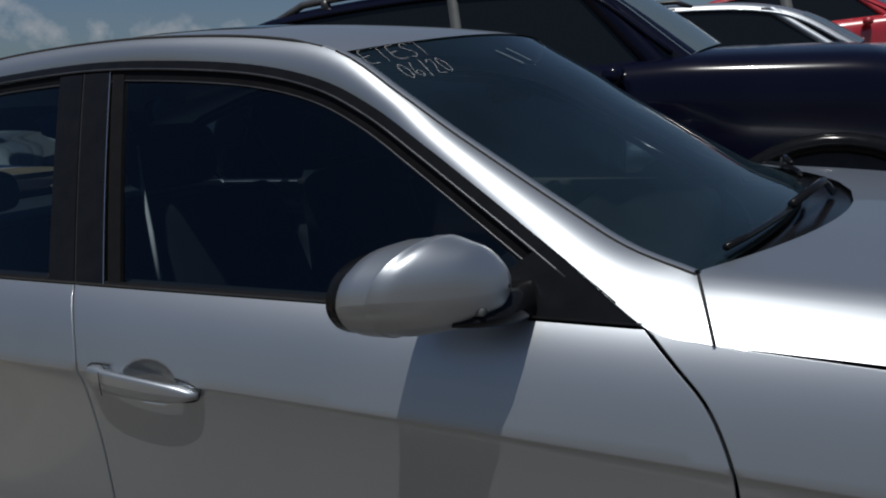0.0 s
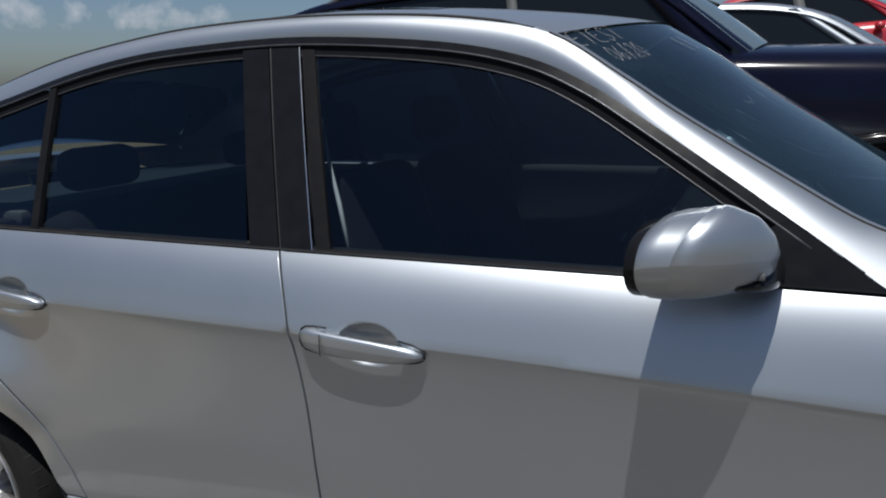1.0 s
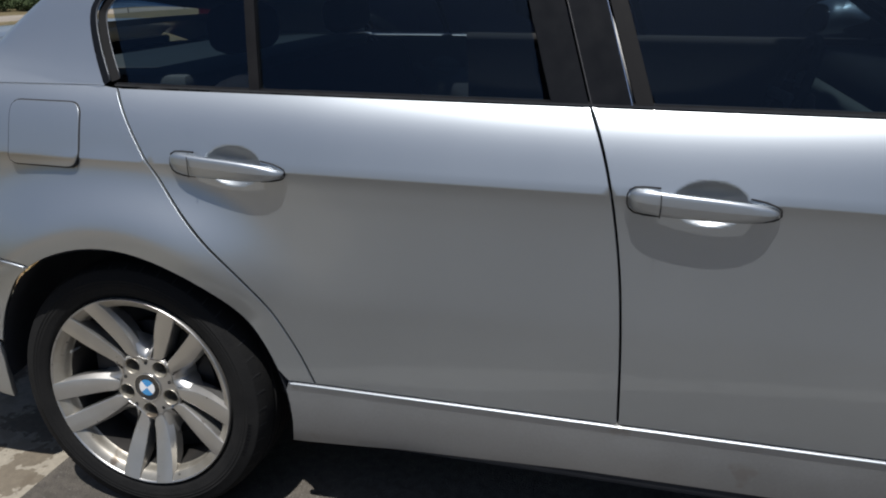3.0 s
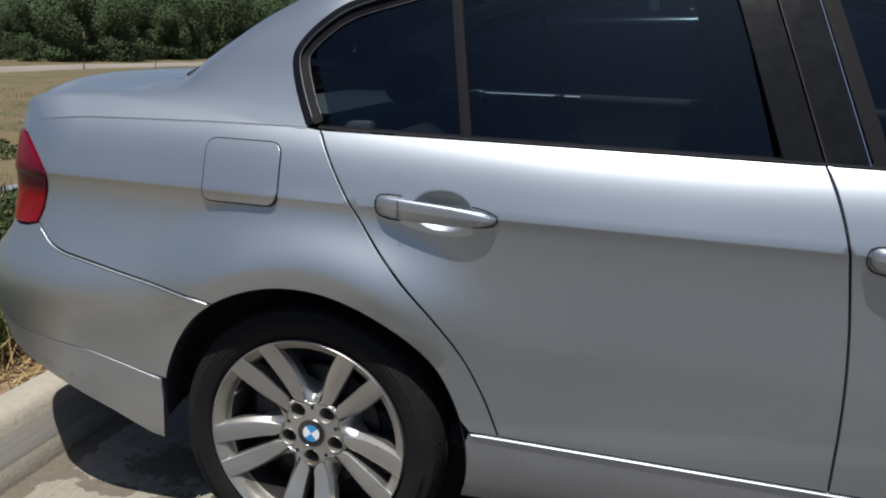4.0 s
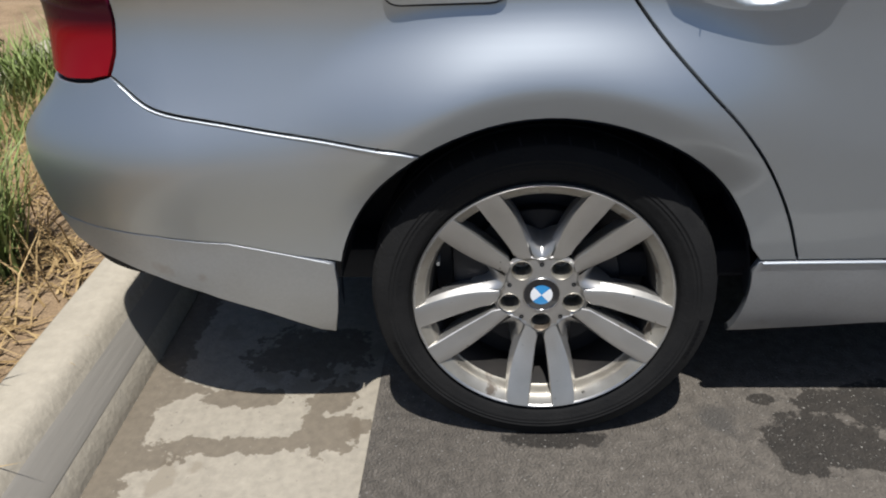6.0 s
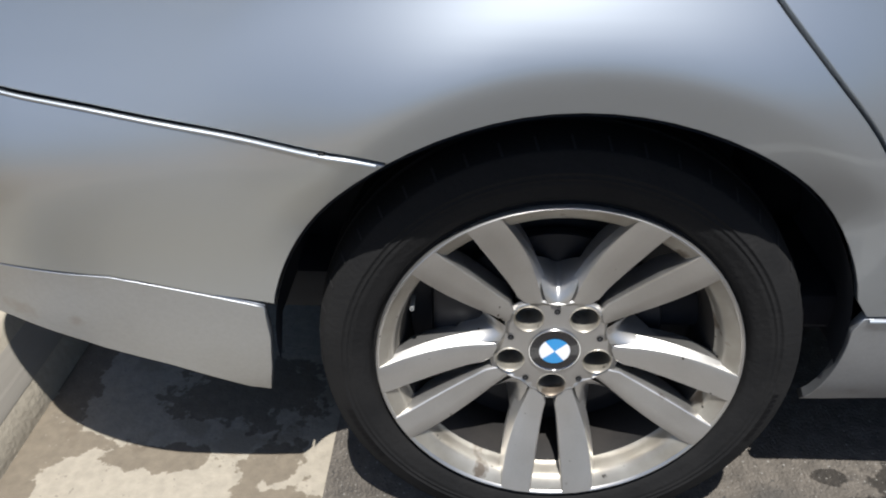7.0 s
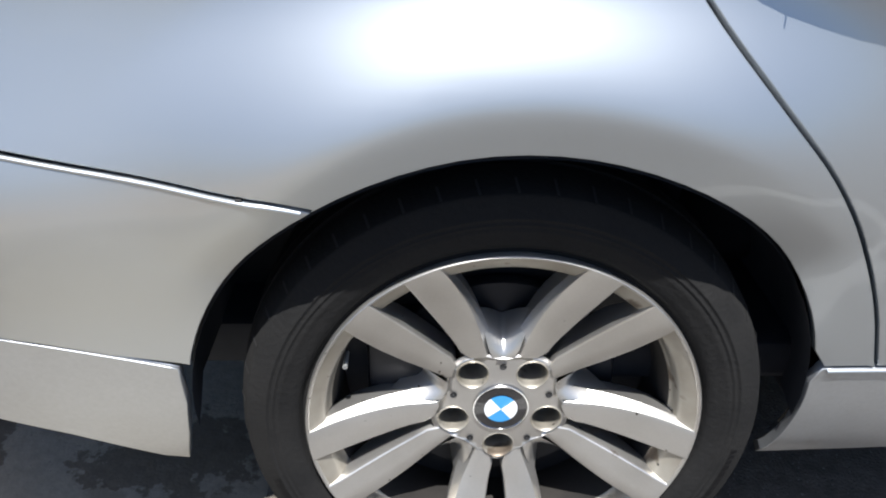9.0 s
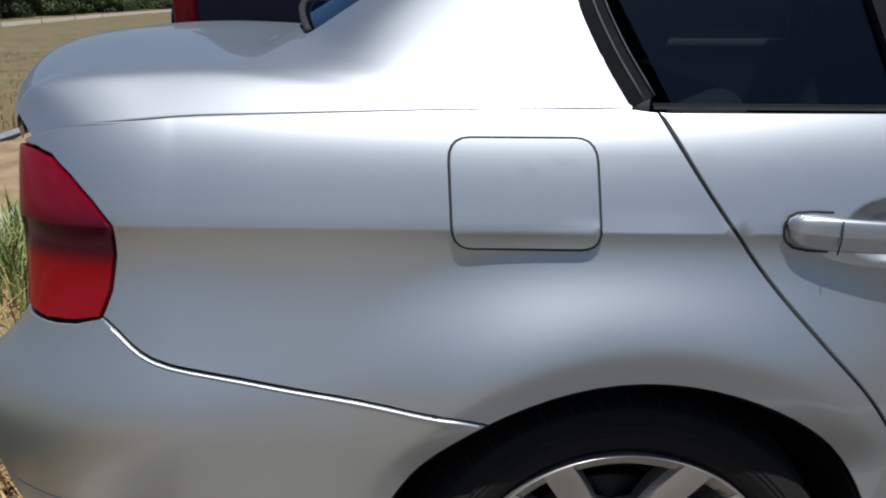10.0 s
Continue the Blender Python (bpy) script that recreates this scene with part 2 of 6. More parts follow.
def spill(m, colour, spots, ragged=1.3, scale=26.0, rough=0.6):
    """Lay ragged-edged stains, ellipses (x, y, rx, ry) on the ground, over a finished material."""
    n, l = m.node_tree.nodes, m.node_tree.links
    b = n["Principled BSDF"]
    tc = n.new("ShaderNodeTexCoord")
    g = n.new("ShaderNodeTexNoise")
    g.inputs["Scale"].default_value, g.inputs["Detail"].default_value, g.inputs["Roughness"].default_value = scale, 7.0, 0.6
    l.new(tc.outputs["Object"], g.inputs["Vector"])
    w = n.new("ShaderNodeMath")
    w.operation = "MULTIPLY_ADD"
    w.inputs[1].default_value, w.inputs[2].default_value = ragged * 2, -ragged
    l.new(g.outputs["Fac"], w.inputs[0])
    best = None
    for x, y, rx, ry in spots:
        v = n.new("ShaderNodeVectorMath")
        v.operation = "MULTIPLY_ADD"
        v.inputs[1].default_value, v.inputs[2].default_value = (1 / rx, 1 / ry, 0), (-x / rx, -y / ry, 0)
        l.new(tc.outputs["Object"], v.inputs[0])
        d = n.new("ShaderNodeVectorMath")
        d.operation = "LENGTH"
        l.new(v.outputs["Vector"], d.inputs[0])
        out = d.outputs["Value"]
        if best is not None:
            k = n.new("ShaderNodeMath")
            k.operation = "MINIMUM"
            l.new(best, k.inputs[0])
            l.new(out, k.inputs[1])
            out = k.outputs[0]
        best = out
    k = n.new("ShaderNodeMath")
    k.operation = "ADD"
    l.new(best, k.inputs[0])
    l.new(w.outputs[0], k.inputs[1])
    r = n.new("ShaderNodeMapRange")
    r.inputs["From Min"].default_value, r.inputs["From Max"].default_value = 0.94, 1.06
    r.inputs["To Min"].default_value, r.inputs["To Max"].default_value = 0.9, 0.0
    l.new(k.outputs[0], r.inputs["Value"])
    x = n.new("ShaderNodeMixRGB")
    x.blend_type = "MULTIPLY"
    x.inputs["Color2"].default_value = (*colour, 1)
    old = b.inputs["Base Color"].links[0].from_socket
    l.new(old, x.inputs["Color1"])
    l.new(r.outputs["Result"], x.inputs["Fac"])
    l.new(x.outputs["Color"], b.inputs["Base Color"])
    return m


def speckle(m, colour, scale, cut):
    """Small pale or dark grains scattered over a finished material."""
    n, l = m.node_tree.nodes, m.node_tree.links
    b = n["Principled BSDF"]
    tc = n.new("ShaderNodeTexCoord")
    g = n.new("ShaderNodeTexNoise")
    g.inputs["Scale"].default_value, g.inputs["Detail"].default_value = scale, 2.0
    l.new(tc.outputs["Object"], g.inputs["Vector"])
    r = n.new("ShaderNodeMapRange")
    r.inputs["From Min"].default_value, r.inputs["From Max"].default_value = cut, cut + 0.04
    l.new(g.outputs["Fac"], r.inputs["Value"])
    x = n.new("ShaderNodeMixRGB")
    x.inputs["Color2"].default_value = (*colour, 1)
    l.new(b.inputs["Base Color"].links[0].from_socket, x.inputs["Color1"])
    l.new(r.outputs["Result"], x.inputs["Fac"])
    l.new(x.outputs["Color"], b.inputs["Base Color"])
    return m


ASPHALT = textured("worn asphalt", (0.090, 0.078, 0.065), (0.111, 0.098, 0.083), 1.6, rough=0.92, fine=0.65, bump=0.5, bump_scale=180, third=(0.066, 0.06, 0.053), third_scale=3.1, third_cut=0.63)
spill(ASPHALT, (0.20, 0.19, 0.18), [(0.02, -0.898, 0.095, 0.026), (0.54, -0.90, 0.115, 0.075), (0.49, -0.945, 0.05, 0.04), (0.62, -0.945, 0.085, 0.03), (0.70, -0.80, 0.13, 0.065), (0.575, -0.79, 0.06, 0.035), (0.455, -0.785, 0.03, 0.018), (0.86, -0.82, 0.12, 0.08), (1.5, -1.1, 0.3, 0.12)], 0.9, 24.0)
speckle(speckle(ASPHALT, (0.22, 0.21, 0.19), 170.0, 0.66), (0.05, 0.047, 0.043), 120.0, 0.66)
CONCRETE = textured("stained concrete", (0.225, 0.199, 0.158), (0.262, 0.236, 0.19), 2.2, rough=0.85, fine=0.3, bump=0.2, bump_scale=160, third=(0.20, 0.173, 0.133), third_scale=9.0, third_cut=0.6)
spill(CONCRETE, (0.46, 0.42, 0.38), [(-0.862, -0.6, 0.05, 9.0), (-0.80, -0.945, 0.07, 0.03), (-0.66, -0.915, 0.20, 0.026), (-0.43, -0.885, 0.075, 0.06), (-0.44, -0.79, 0.05, 0.05), (-0.64, -0.775, 0.10, 0.028), (-0.80, -0.745, 0.08, 0.025), (-0.52, -0.62, 0.14, 0.09)], 1.25, 26.0)
speckle(ALLOY, (0.05, 0.04, 0.03), 75.0, 0.725)
speckle(ALLOY_DIRTY, (0.03, 0.025, 0.02), 60.0, 0.70)
speckle(CONCRETE, (0.17, 0.15, 0.12), 90.0, 0.69)
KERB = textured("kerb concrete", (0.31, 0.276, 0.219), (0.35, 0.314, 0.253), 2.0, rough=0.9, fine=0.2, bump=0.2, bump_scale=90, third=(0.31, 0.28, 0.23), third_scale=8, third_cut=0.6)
# streaked broom finish; the darker grey also paints in the face's weaker light
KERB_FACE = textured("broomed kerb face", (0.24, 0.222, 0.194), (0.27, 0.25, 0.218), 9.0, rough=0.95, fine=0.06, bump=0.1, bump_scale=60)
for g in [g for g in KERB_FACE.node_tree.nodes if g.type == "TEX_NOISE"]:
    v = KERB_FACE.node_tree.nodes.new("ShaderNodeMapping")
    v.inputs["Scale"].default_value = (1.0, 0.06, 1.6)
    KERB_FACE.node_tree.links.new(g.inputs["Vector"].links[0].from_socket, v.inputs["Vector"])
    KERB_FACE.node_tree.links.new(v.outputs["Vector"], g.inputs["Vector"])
BELT_WEB = textured("pale webbing", (0.6, 0.61, 0.6), (0.7, 0.7, 0.7), 60, rough=0.8)
SOIL = textured("dry mulch soil", (0.15, 0.098, 0.055), (0.29, 0.205, 0.12), 6, rough=1.0, fine=0.8, bump=1.0, bump_scale=60)
FIELD = textured("dry grass field", (0.088, 0.066, 0.028), (0.145, 0.110, 0.050), 0.35, rough=1.0, fine=0.7, bump=0.6, bump_scale=4, third=(0.068, 0.066, 0.028), third_scale=0.9, third_cut=0.56)
ROADWAY = textured("pale road", (0.20, 0.172, 0.14), (0.25, 0.218, 0.18), 0.3, rough=0.9)
STEEL = textured("galvanised steel", (0.3, 0.31, 0.31), (0.42, 0.43, 0.43), 6, rough=0.5, metal=0.6)
BEAM = textured("dark grey beam", (0.035, 0.036, 0.037), (0.07, 0.07, 0.068), 8, rough=0.8, fine=0.3)
WOOD = textured("weathered wood", (0.16, 0.13, 0.1), (0.26, 0.22, 0.17), 10, rough=0.9)


def leafy(name, low, high):
    m = material(name, low, 0.75, spec=0.18)
    n, l = m.node_tree.nodes, m.node_tree.links
    g = n.new("ShaderNodeNewGeometry")
    r = n.new("ShaderNodeValToRGB")
    r.color_ramp.elements[0].color, r.color_ramp.elements[1].color = (*low, 1), (*high, 1)
    l.new(g.outputs["Random Per Island"], r.inputs["Fac"])
    l.new(r.outputs["Color"], n["Principled BSDF"].inputs["Base Color"])
    return m


LEAF = leafy("tree leaves", (0.043, 0.066, 0.027), (0.088, 0.118, 0.055))
SHRUB = leafy("shrub leaves", (0.03, 0.045, 0.016), (0.085, 0.105, 0.042))
BLADE = leafy("green grass blades", (0.11, 0.155, 0.04), (0.26, 0.32, 0.115))
PLUME = leafy("pale grass tips", (0.19, 0.23, 0.09), (0.33, 0.35, 0.18))
STRAW = leafy("dry straw", (0.20, 0.128, 0.055), (0.40, 0.285, 0.14))
BARK = textured("bark", (0.06, 0.045, 0.03), (0.12, 0.095, 0.07), 6, rough=0.95)


# ---- mesh helpers ----
def obj(name, verts, faces, mat, parent=None, normals=None, smooth=True, label=""):
    me = bpy.data.meshes.new(name)
    me.from_pydata([tuple(v) for v in verts], [], [tuple(f) for f in faces])
    me.polygons.foreach_set("use_smooth", [smooth] * len(me.polygons))
    me.materials.append(mat)
    if normals is not None:
        me.normals_split_custom_set_from_vertices([tuple(v) for v in normals])
    me.update()
    ob = new(name, me)
    ob.parent = parent
    return tagged(ob, label) if label else ob


def part(name, bm, mat, parent, label=""):
    me = bpy.data.meshes.new(name)
    bm.to_mesh(me)
    bm.free()
    me.materials.append(mat)
    ob = new(name, me)
    ob.parent = parent
    return tagged(ob, label) if label else ob


def smooth_bm(bm, angle=35):
    for f in bm.faces:
        f.smooth = True
    for e in bm.edges:
        if len(e.link_faces) == 2 and e.calc_face_angle() > radians(angle):
            e.smooth = False
    return bm


def box_bm(x0, x1, y0, y1, z0, z1, bevel=0.0, seg=2):
    bm = bmesh.new()
    bmesh.ops.create_cube(bm, size=1)
    for v in bm.verts:
        v.co = Vector(((x0 + x1) / 2 + v.co.x * (x1 - x0), (y0 + y1) / 2 + v.co.y * (y1 - y0), (z0 + z1) / 2 + v.co.z * (z1 - z0)))
    if bevel:
        bmesh.ops.bevel(bm, geom=bm.edges[:], offset=bevel, segments=seg, affect="EDGES", profile=0.5)
    return smooth_bm(bm)


def grid_faces(nu, nv, close_u=False):
    out = []
    for i in range(nu if close_u else nu - 1):
        for j in range(nv - 1):
            a, b = i * nv + j, ((i + 1) % nu) * nv + j
            out.append((a, b, b + 1, a + 1))
    return out


def sheet(name, rows, mat, parent=None, close=False, label="", flip=False):
    """A smooth sheet through rows of points."""
    verts = [p for r in rows for p in r]
    faces = grid_faces(len(rows), len(rows[0]), close)
    if flip:
        faces = [f[::-1] for f in faces]
    return obj(name, verts, faces, mat, parent, label=label)


def lathe(name, profile, mat, parent, centre=(0, 0, 0), seg=64, label="", sharp=40):
    """Profile of (radius, y) turned about an axis along y."""
    bm = bmesh.new()
    rings = [[bm.verts.new((centre[0] + r * math.cos(k * math.tau / seg), centre[1] + y, centre[2] + r * math.sin(k * math.tau / seg))) for k in range(seg)] for r, y in profile]
    for a, b in zip(rings, rings[1:]):
        for k in range(seg):
            bm.faces.new((a[k], a[(k + 1) % seg], b[(k + 1) % seg], b[k]))
    bmesh.ops.recalc_face_normals(bm, faces=bm.faces)
    return part(name, smooth_bm(bm, sharp), mat, parent, label)


def tube(name, pts, radius, mat, parent=None, seg=8, label=""):
    rows = []
    for i, p in enumerate(pts):
        p = Vector(p)
        d = (Vector(pts[min(i + 1, len(pts) - 1)]) - Vector(pts[max(i - 1, 0)])).normalized()
        u = d.cross(Vector((0.31, 0.2, 0.93))).normalized()
        w = d.cross(u)
        r = radius[i] if isinstance(radius, (list, tuple)) else radius
        rows.append([p + r * (math.cos(k * math.tau / seg) * u + math.sin(k * math.tau / seg) * w) for k in range(seg)])
    verts = [p for r in rows for p in r]
    faces = []
    for i in range(len(rows) - 1):
        for k in range(seg):
            faces.append((i * seg + k, i * seg + (k + 1) % seg, (i + 1) * seg + (k + 1) % seg, (i + 1) * seg + k))
    faces += [tuple(range(seg))[::-1], tuple((len(rows) - 1) * seg + k for k in range(seg))]
    return obj(name, verts, faces, mat, parent, label=label)


def spline(pts, n):
    """Catmull-Rom through points, n samples a span."""
    p = np.array(pts, float)
    q = np.vstack([2 * p[0] - p[1], p, 2 * p[-1] - p[-2]])
    out = []
    for i in range(1, len(q) - 2):
        for k in range(n):
            t = k / n
            a, b, c, d = q[i - 1], q[i], q[i + 1], q[i + 2]
            out.append(0.5 * (2 * b + (c - a) * t + (2 * a - 5 * b + 4 * c - d) * t * t + (3 * b - a - 3 * c + d) * t ** 3))
    out.append(p[-1])
    return np.array(out)


# ---- the silver saloon ----
def ease(k):
    k = min(1.0, max(0.0, k))
    return k * k * (3 - 2 * k)


def curve(x, xs, ys):
    """Smooth monotone-ish curve through knots (cubic Hermite)."""
    if x <= xs[0]:
        return ys[0]
    if x >= xs[-1]:
        return ys[-1]
    i = 0
    while x > xs[i + 1]:
        i += 1

    def slope(k):
        if k == 0 or k == len(xs) - 1:
            return 0.0 if k else (ys[1] - ys[0]) / (xs[1] - xs[0])
        a, b = (ys[k] - ys[k - 1]) / (xs[k] - xs[k - 1]), (ys[k + 1] - ys[k]) / (xs[k + 1] - xs[k])
        return 0.0 if a * b <= 0 else 2 * a * b / (a + b)

    h = xs[i + 1] - xs[i]
    t = (x - xs[i]) / h
    return (1 + 2 * t) * (1 - t) ** 2 * ys[i] + t * (1 - t) ** 2 * h * slope(i) + t * t * (3 - 2 * t) * ys[i + 1] + t * t * (t - 1) * h * slope(i + 1)


def zs(x):
    """Height of the crease through the door handles."""
    return curve(x, [-0.9, 1.2, 1.7, 2.3, 3.4], [0.857, 0.859, 0.851, 0.832, 0.79])


CUPS = [(1.185, 0.852), (0.292, 0.862)]
WHEEL_X = [0.0, 2.76]
HUB_Z = 0.308


def half_width(x, z):
    """Half the car's width at the place x along it and the height z."""
    sw = curve(x, [-0.95, -0.7, -0.3, -0.07, 0.2, 0.5, 1.2, 2.3, 3.0], [0.822, 0.834, 0.849, 0.860, 0.870, 0.879, 0.886, 0.884, 0.86])
    s = zs(x)
    if z > 1.0:
        return half_width(x, 1.0) - (z - 1.0) * 0.50 - 0.10 * (z - 1.0) ** 2
    if z > s:
        k = (z - s) / (1.0 - s)
        b = sw - 0.045 * k - 0.019 * k ** 4
    else:
        low = curve(z, [0.15, 0.19, 0.22, 0.27, 0.34, 0.42, 0.55, 0.75], [0.80, 0.826, 0.845, 0.860, 0.872, 0.8785, 0.880, 0.878])
        low -= 0.012 * ease((0.4 - x) / 0.5) * ease((x + 0.75) / 0.4)
        low -= 0.008 * ease((0.1 - x) / 0.7)
        low += 0.006 * ease((0.72 - z) / 0.10) * ease((-0.30 - x) / 0.3)
        d = s - z
        edge = 0.5 + 0.5 * ease((x + 0.75) / 0.9)
        b = sw + (low - sw) * ease(d / 0.30) - 0.0095 * edge * (1 - math.exp(-d / 0.022)) * (1 - ease((d - 0.05) / 0.25))
        rear = ease((0.45 - x) / 0.5)
        tuck = 1 - 0.65 * ease((-0.22 - x) / 0.12) * ease((0.50 - z) / 0.15)
        b += (0.002 + 0.033 * rear) * ease((d - 0.012) / 0.26) - (0.0165 + 0.0215 * rear * tuck) * ease((0.61 - z) / 0.26) - 0.034 * (1 - rear) * min(0.25, max(0.0, 0.81 - z))
    for wx in WHEEL_X:
        r = math.hypot(x - wx, z - HUB_Z)
        if r < 0.64:
            k = 0.90 * ease((0.572 - r) / 0.160) + 0.10 * min(1.0, max(0.0, (0.572 - r) / 0.160))
            lip = 0.5 * (0.408 - r + math.sqrt((0.408 - r) ** 2 + 0.00016))
            b += 0.0420 * k * ease(((z - HUB_Z) / r - 0.55) / 0.43) - 0.44 * lip * ease(((z - HUB_Z) / r - 0.30) / 0.60)
    for cx, cz in CUPS:
        e = ((x - cx) / 0.064) ** 2 + ((z - cz) / 0.040) ** 2
        if e < 1:
            b -= 0.022 * (1 - e)
    return b


REAR, FRONT = -0.60, 3.00


def skin(s, z):
    """A point of the right side's skin; past the ends it turns round the car's corners."""
    if s < REAR:
        a = (REAR - s) / 0.34
        bump = ease((0.745 - z) / 0.15)
        rx = 0.228 + 0.120 * bump - 0.055 * ease((0.50 - z) / 0.25) - 0.04 * ease((z - 0.93) / 0.12)
        ry = 0.10 + 0.10 * bump
        w = half_width(REAR, z)
        if a > math.pi / 2:
            return Vector((REAR - rx, -(w - ry) + (a - math.pi / 2) * 0.34, z))
        return Vector((REAR - rx * math.sin(a), -(w - ry * (1 - math.cos(a))), z))
    if s > FRONT:
        a = (s - FRONT) / 0.40
        rx, ry = 0.48, 0.42
        w = half_width(FRONT, z)
        if a > math.pi / 2:
            return Vector((FRONT + rx, -(w - ry) + (a - math.pi / 2) * 0.40, z))
        return Vector((FRONT + rx * math.sin(a), -(w - ry * (1 - math.cos(a))), z))
    return Vector((s, -half_width(s, z), z))


def skin_normal(s, z):
    h = 0.0022
    du = skin(s + h, z) - skin(s - h, z)
    dv = skin(s, z + h) - skin(s, z - h)
    return du.cross(dv).normalized()


def rounded(pts, r, n=5):
    """A closed outline with its corners rounded by r."""
    out, p = [], [Vector(q) for q in pts]
    for i, b in enumerate(p):
        a, c = p[i - 1], p[(i + 1) % len(p)]
        u, w = (a - b), (c - b)
        k = min(r, u.length / 2.2, w.length / 2.2)
        s, e = b + u.normalized() * k, b + w.normalized() * k
        for t in range(n + 1):
            t /= n
            out.append((1 - t) ** 2 * s + 2 * t * (1 - t) * b + t * t * e)
    return out


def dense(pts, step):
    out = []
    for i, a in enumerate(pts):
        a, b = Vector(a), Vector(pts[(i + 1) % len(pts)])
        n = max(1, round((b - a).length / step))
        out += [a.lerp(b, k / n) for k in range(n)]
    return out


def inside(poly, q):
    x, y = q[:, 0], q[:, 1]
    r = np.zeros(len(q), bool)
    for i in range(len(poly)):
        (ax, ay), (bx, by) = poly[i - 1], poly[i]
        if ay != by:
            r ^= ((ay > y) != (by > y)) & (x < (bx - ax) * (y - ay) / (by - ay) + ax)
    return r


def off_edge(poly, q):
    d = np.full(len(q), 9.0)
    for i in range(len(poly)):
        a, b = np.array(poly[i - 1]), np.array(poly[i])
        ab = b - a
        t = np.clip(((q - a) @ ab) / max(ab @ ab, 1e-12), 0, 1)
        d = np.minimum(d, np.linalg.norm(q - a - t[:, None] * ab, axis=1))
    return d


def cap(poly, step, extra=()):
    """Triangles that fill an outline, with a regular grid of points inside it."""
    from_poly = [(p[0], p[1]) for p in poly]
    lo, hi = np.min(from_poly, 0), np.max(from_poly, 0)
    gx, gy = np.meshgrid(np.arange(lo[0], hi[0], step), np.arange(lo[1], hi[1], step))
    q = np.stack([gx.ravel(), gy.ravel()], 1)
    for cx, cy, rx, ry, st in extra:
        ex, ey = np.meshgrid(np.arange(cx - rx, cx + rx, st), np.arange(cy - ry, cy + ry, st))
        e = np.stack([ex.ravel(), ey.ravel()], 1)
        q = q[~((abs(q[:, 0] - cx) < rx) & (abs(q[:, 1] - cy) < ry))]
        q = np.vstack([q, e])
    row = np.arange(lo[0], hi[0], step)
    crease = [(x, zs(min(max(x, -0.9), 3.3)) + dz) for x in row for dz in (0.0015, -0.0022, -0.0065)]
    if hi[0] - lo[0] > 0.12:
        q = q[abs(q[:, 1] - np.array([zs(min(max(x, -0.9), 3.3)) for x in q[:, 0]]) + 0.002) > 0.010]
    for wx in WHEEL_X:
        d = np.hypot(q[:, 0] - wx, q[:, 1] - HUB_Z)
        q = q[(d < 0.389) | (d > 0.428)]
        crease += [(wx + r * math.cos(radians(a)), HUB_Z + r * math.sin(radians(a))) for r in (0.391, 0.398, 0.404, 0.409, 0.414, 0.423) for a in np.arange(15, 166, 1.5)]
    q = np.vstack([q, crease]) if hi[0] - lo[0] > 0.12 else q
    q = q[inside(from_poly, q)]
    q = q[off_edge(from_poly, q) > step * 0.35]
    verts = [Vector(p) for p in from_poly] + [Vector(p) for p in q]
    n = len(from_poly)
    from mathutils.geometry import delaunay_2d_cdt
    v, _, f, _, _, _ = delaunay_2d_cdt(verts, [(i, (i + 1) % n) for i in range(n)], [], 1, 1e-6)
    return v, f


def panel(name, outline, parent, mat=None, step=0.014, gap=0.002, depth=0.014, proud=0.0, extra=(), label="", shape=skin, both=True):
    """A sheet-metal panel on the skin within an outline in (s, z), its edges rounded and turned in. Also its twin on the far side."""
    mat = mat or SILVER
    poly = dense(outline, step)
    area = sum(poly[i - 1].x * poly[i].y - poly[i].x * poly[i - 1].y for i in range(len(poly)))
    if area < 0:
        poly.reverse()
    n = len(poly)
    outward = []
    for i in range(n):
        d = poly[(i + 1) % n] - poly[i - 1]
        outward.append(Vector((d.y, -d.x)).normalized())
    inner = [poly[i] - outward[i] * (gap + 0.0015) for i in range(n)]
    v2, faces = cap(inner, step, extra)
    verts, normals = [], []
    for p in v2:
        nn = skin_normal(p.x, p.y)
        verts.append(shape(p.x, p.y) + nn * proud)
        normals.append(nn)
    # rounded edge, then the turned-in flange
    base = len(verts)
    ring0 = []
    look_up = {(round(p.x, 5), round(p.y, 5)): i for i, p in enumerate(v2)}
    ring0 = [look_up.get((round(p.x, 5), round(p.y, 5)), i) for i, p in enumerate(inner)]
    rings = [ring0]
    for out, dep, blend in ((gap + 0.0002, 0.0012, 0.8), (gap, depth, 1.0)):
        ring = []
        for i in range(n):
            p = poly[i] - outward[i] * out
            nn = skin_normal(p.x, p.y)
            e = (shape(p.x + outward[i].x * 0.002, p.y + outward[i].y * 0.002) - shape(p.x, p.y)).normalized()
            ring.append(len(verts))
            verts.append(shape(p.x, p.y) + nn * (proud - dep))
            normals.append((nn * (1 - blend) + e * blend).normalized())
        rings.append(ring)
    for a, b in zip(rings, rings[1:]):
        for i in range(n):
            faces.append((a[i], b[i], b[(i + 1) % n], a[(i + 1) % n]))
    made = []
    for side in ((1, -1) if both else (1,)):
        vs = verts if side == 1 else [Vector((p.x, -p.y, p.z)) for p in verts]
        ns = normals if side == 1 else [Vector((p.x, -p.y, p.z)) for p in normals]
        fs = faces if side == 1 else [tuple(f)[::-1] for f in faces]
        made.append(obj(name, vs, fs, mat, parent, ns, label=label))
    return made


saloon = tagged(new("saloon_car"), "silver metallic four-door saloon car parked against a concrete kerb", "car")


def arc(cx, cz, r, a0, a1, n=24):
    return [(cx + r * math.cos(radians(a0 + (a1 - a0) * k / n)), cz + r * math.sin(radians(a0 + (a1 - a0) * k / n))) for k in range(n + 1)]


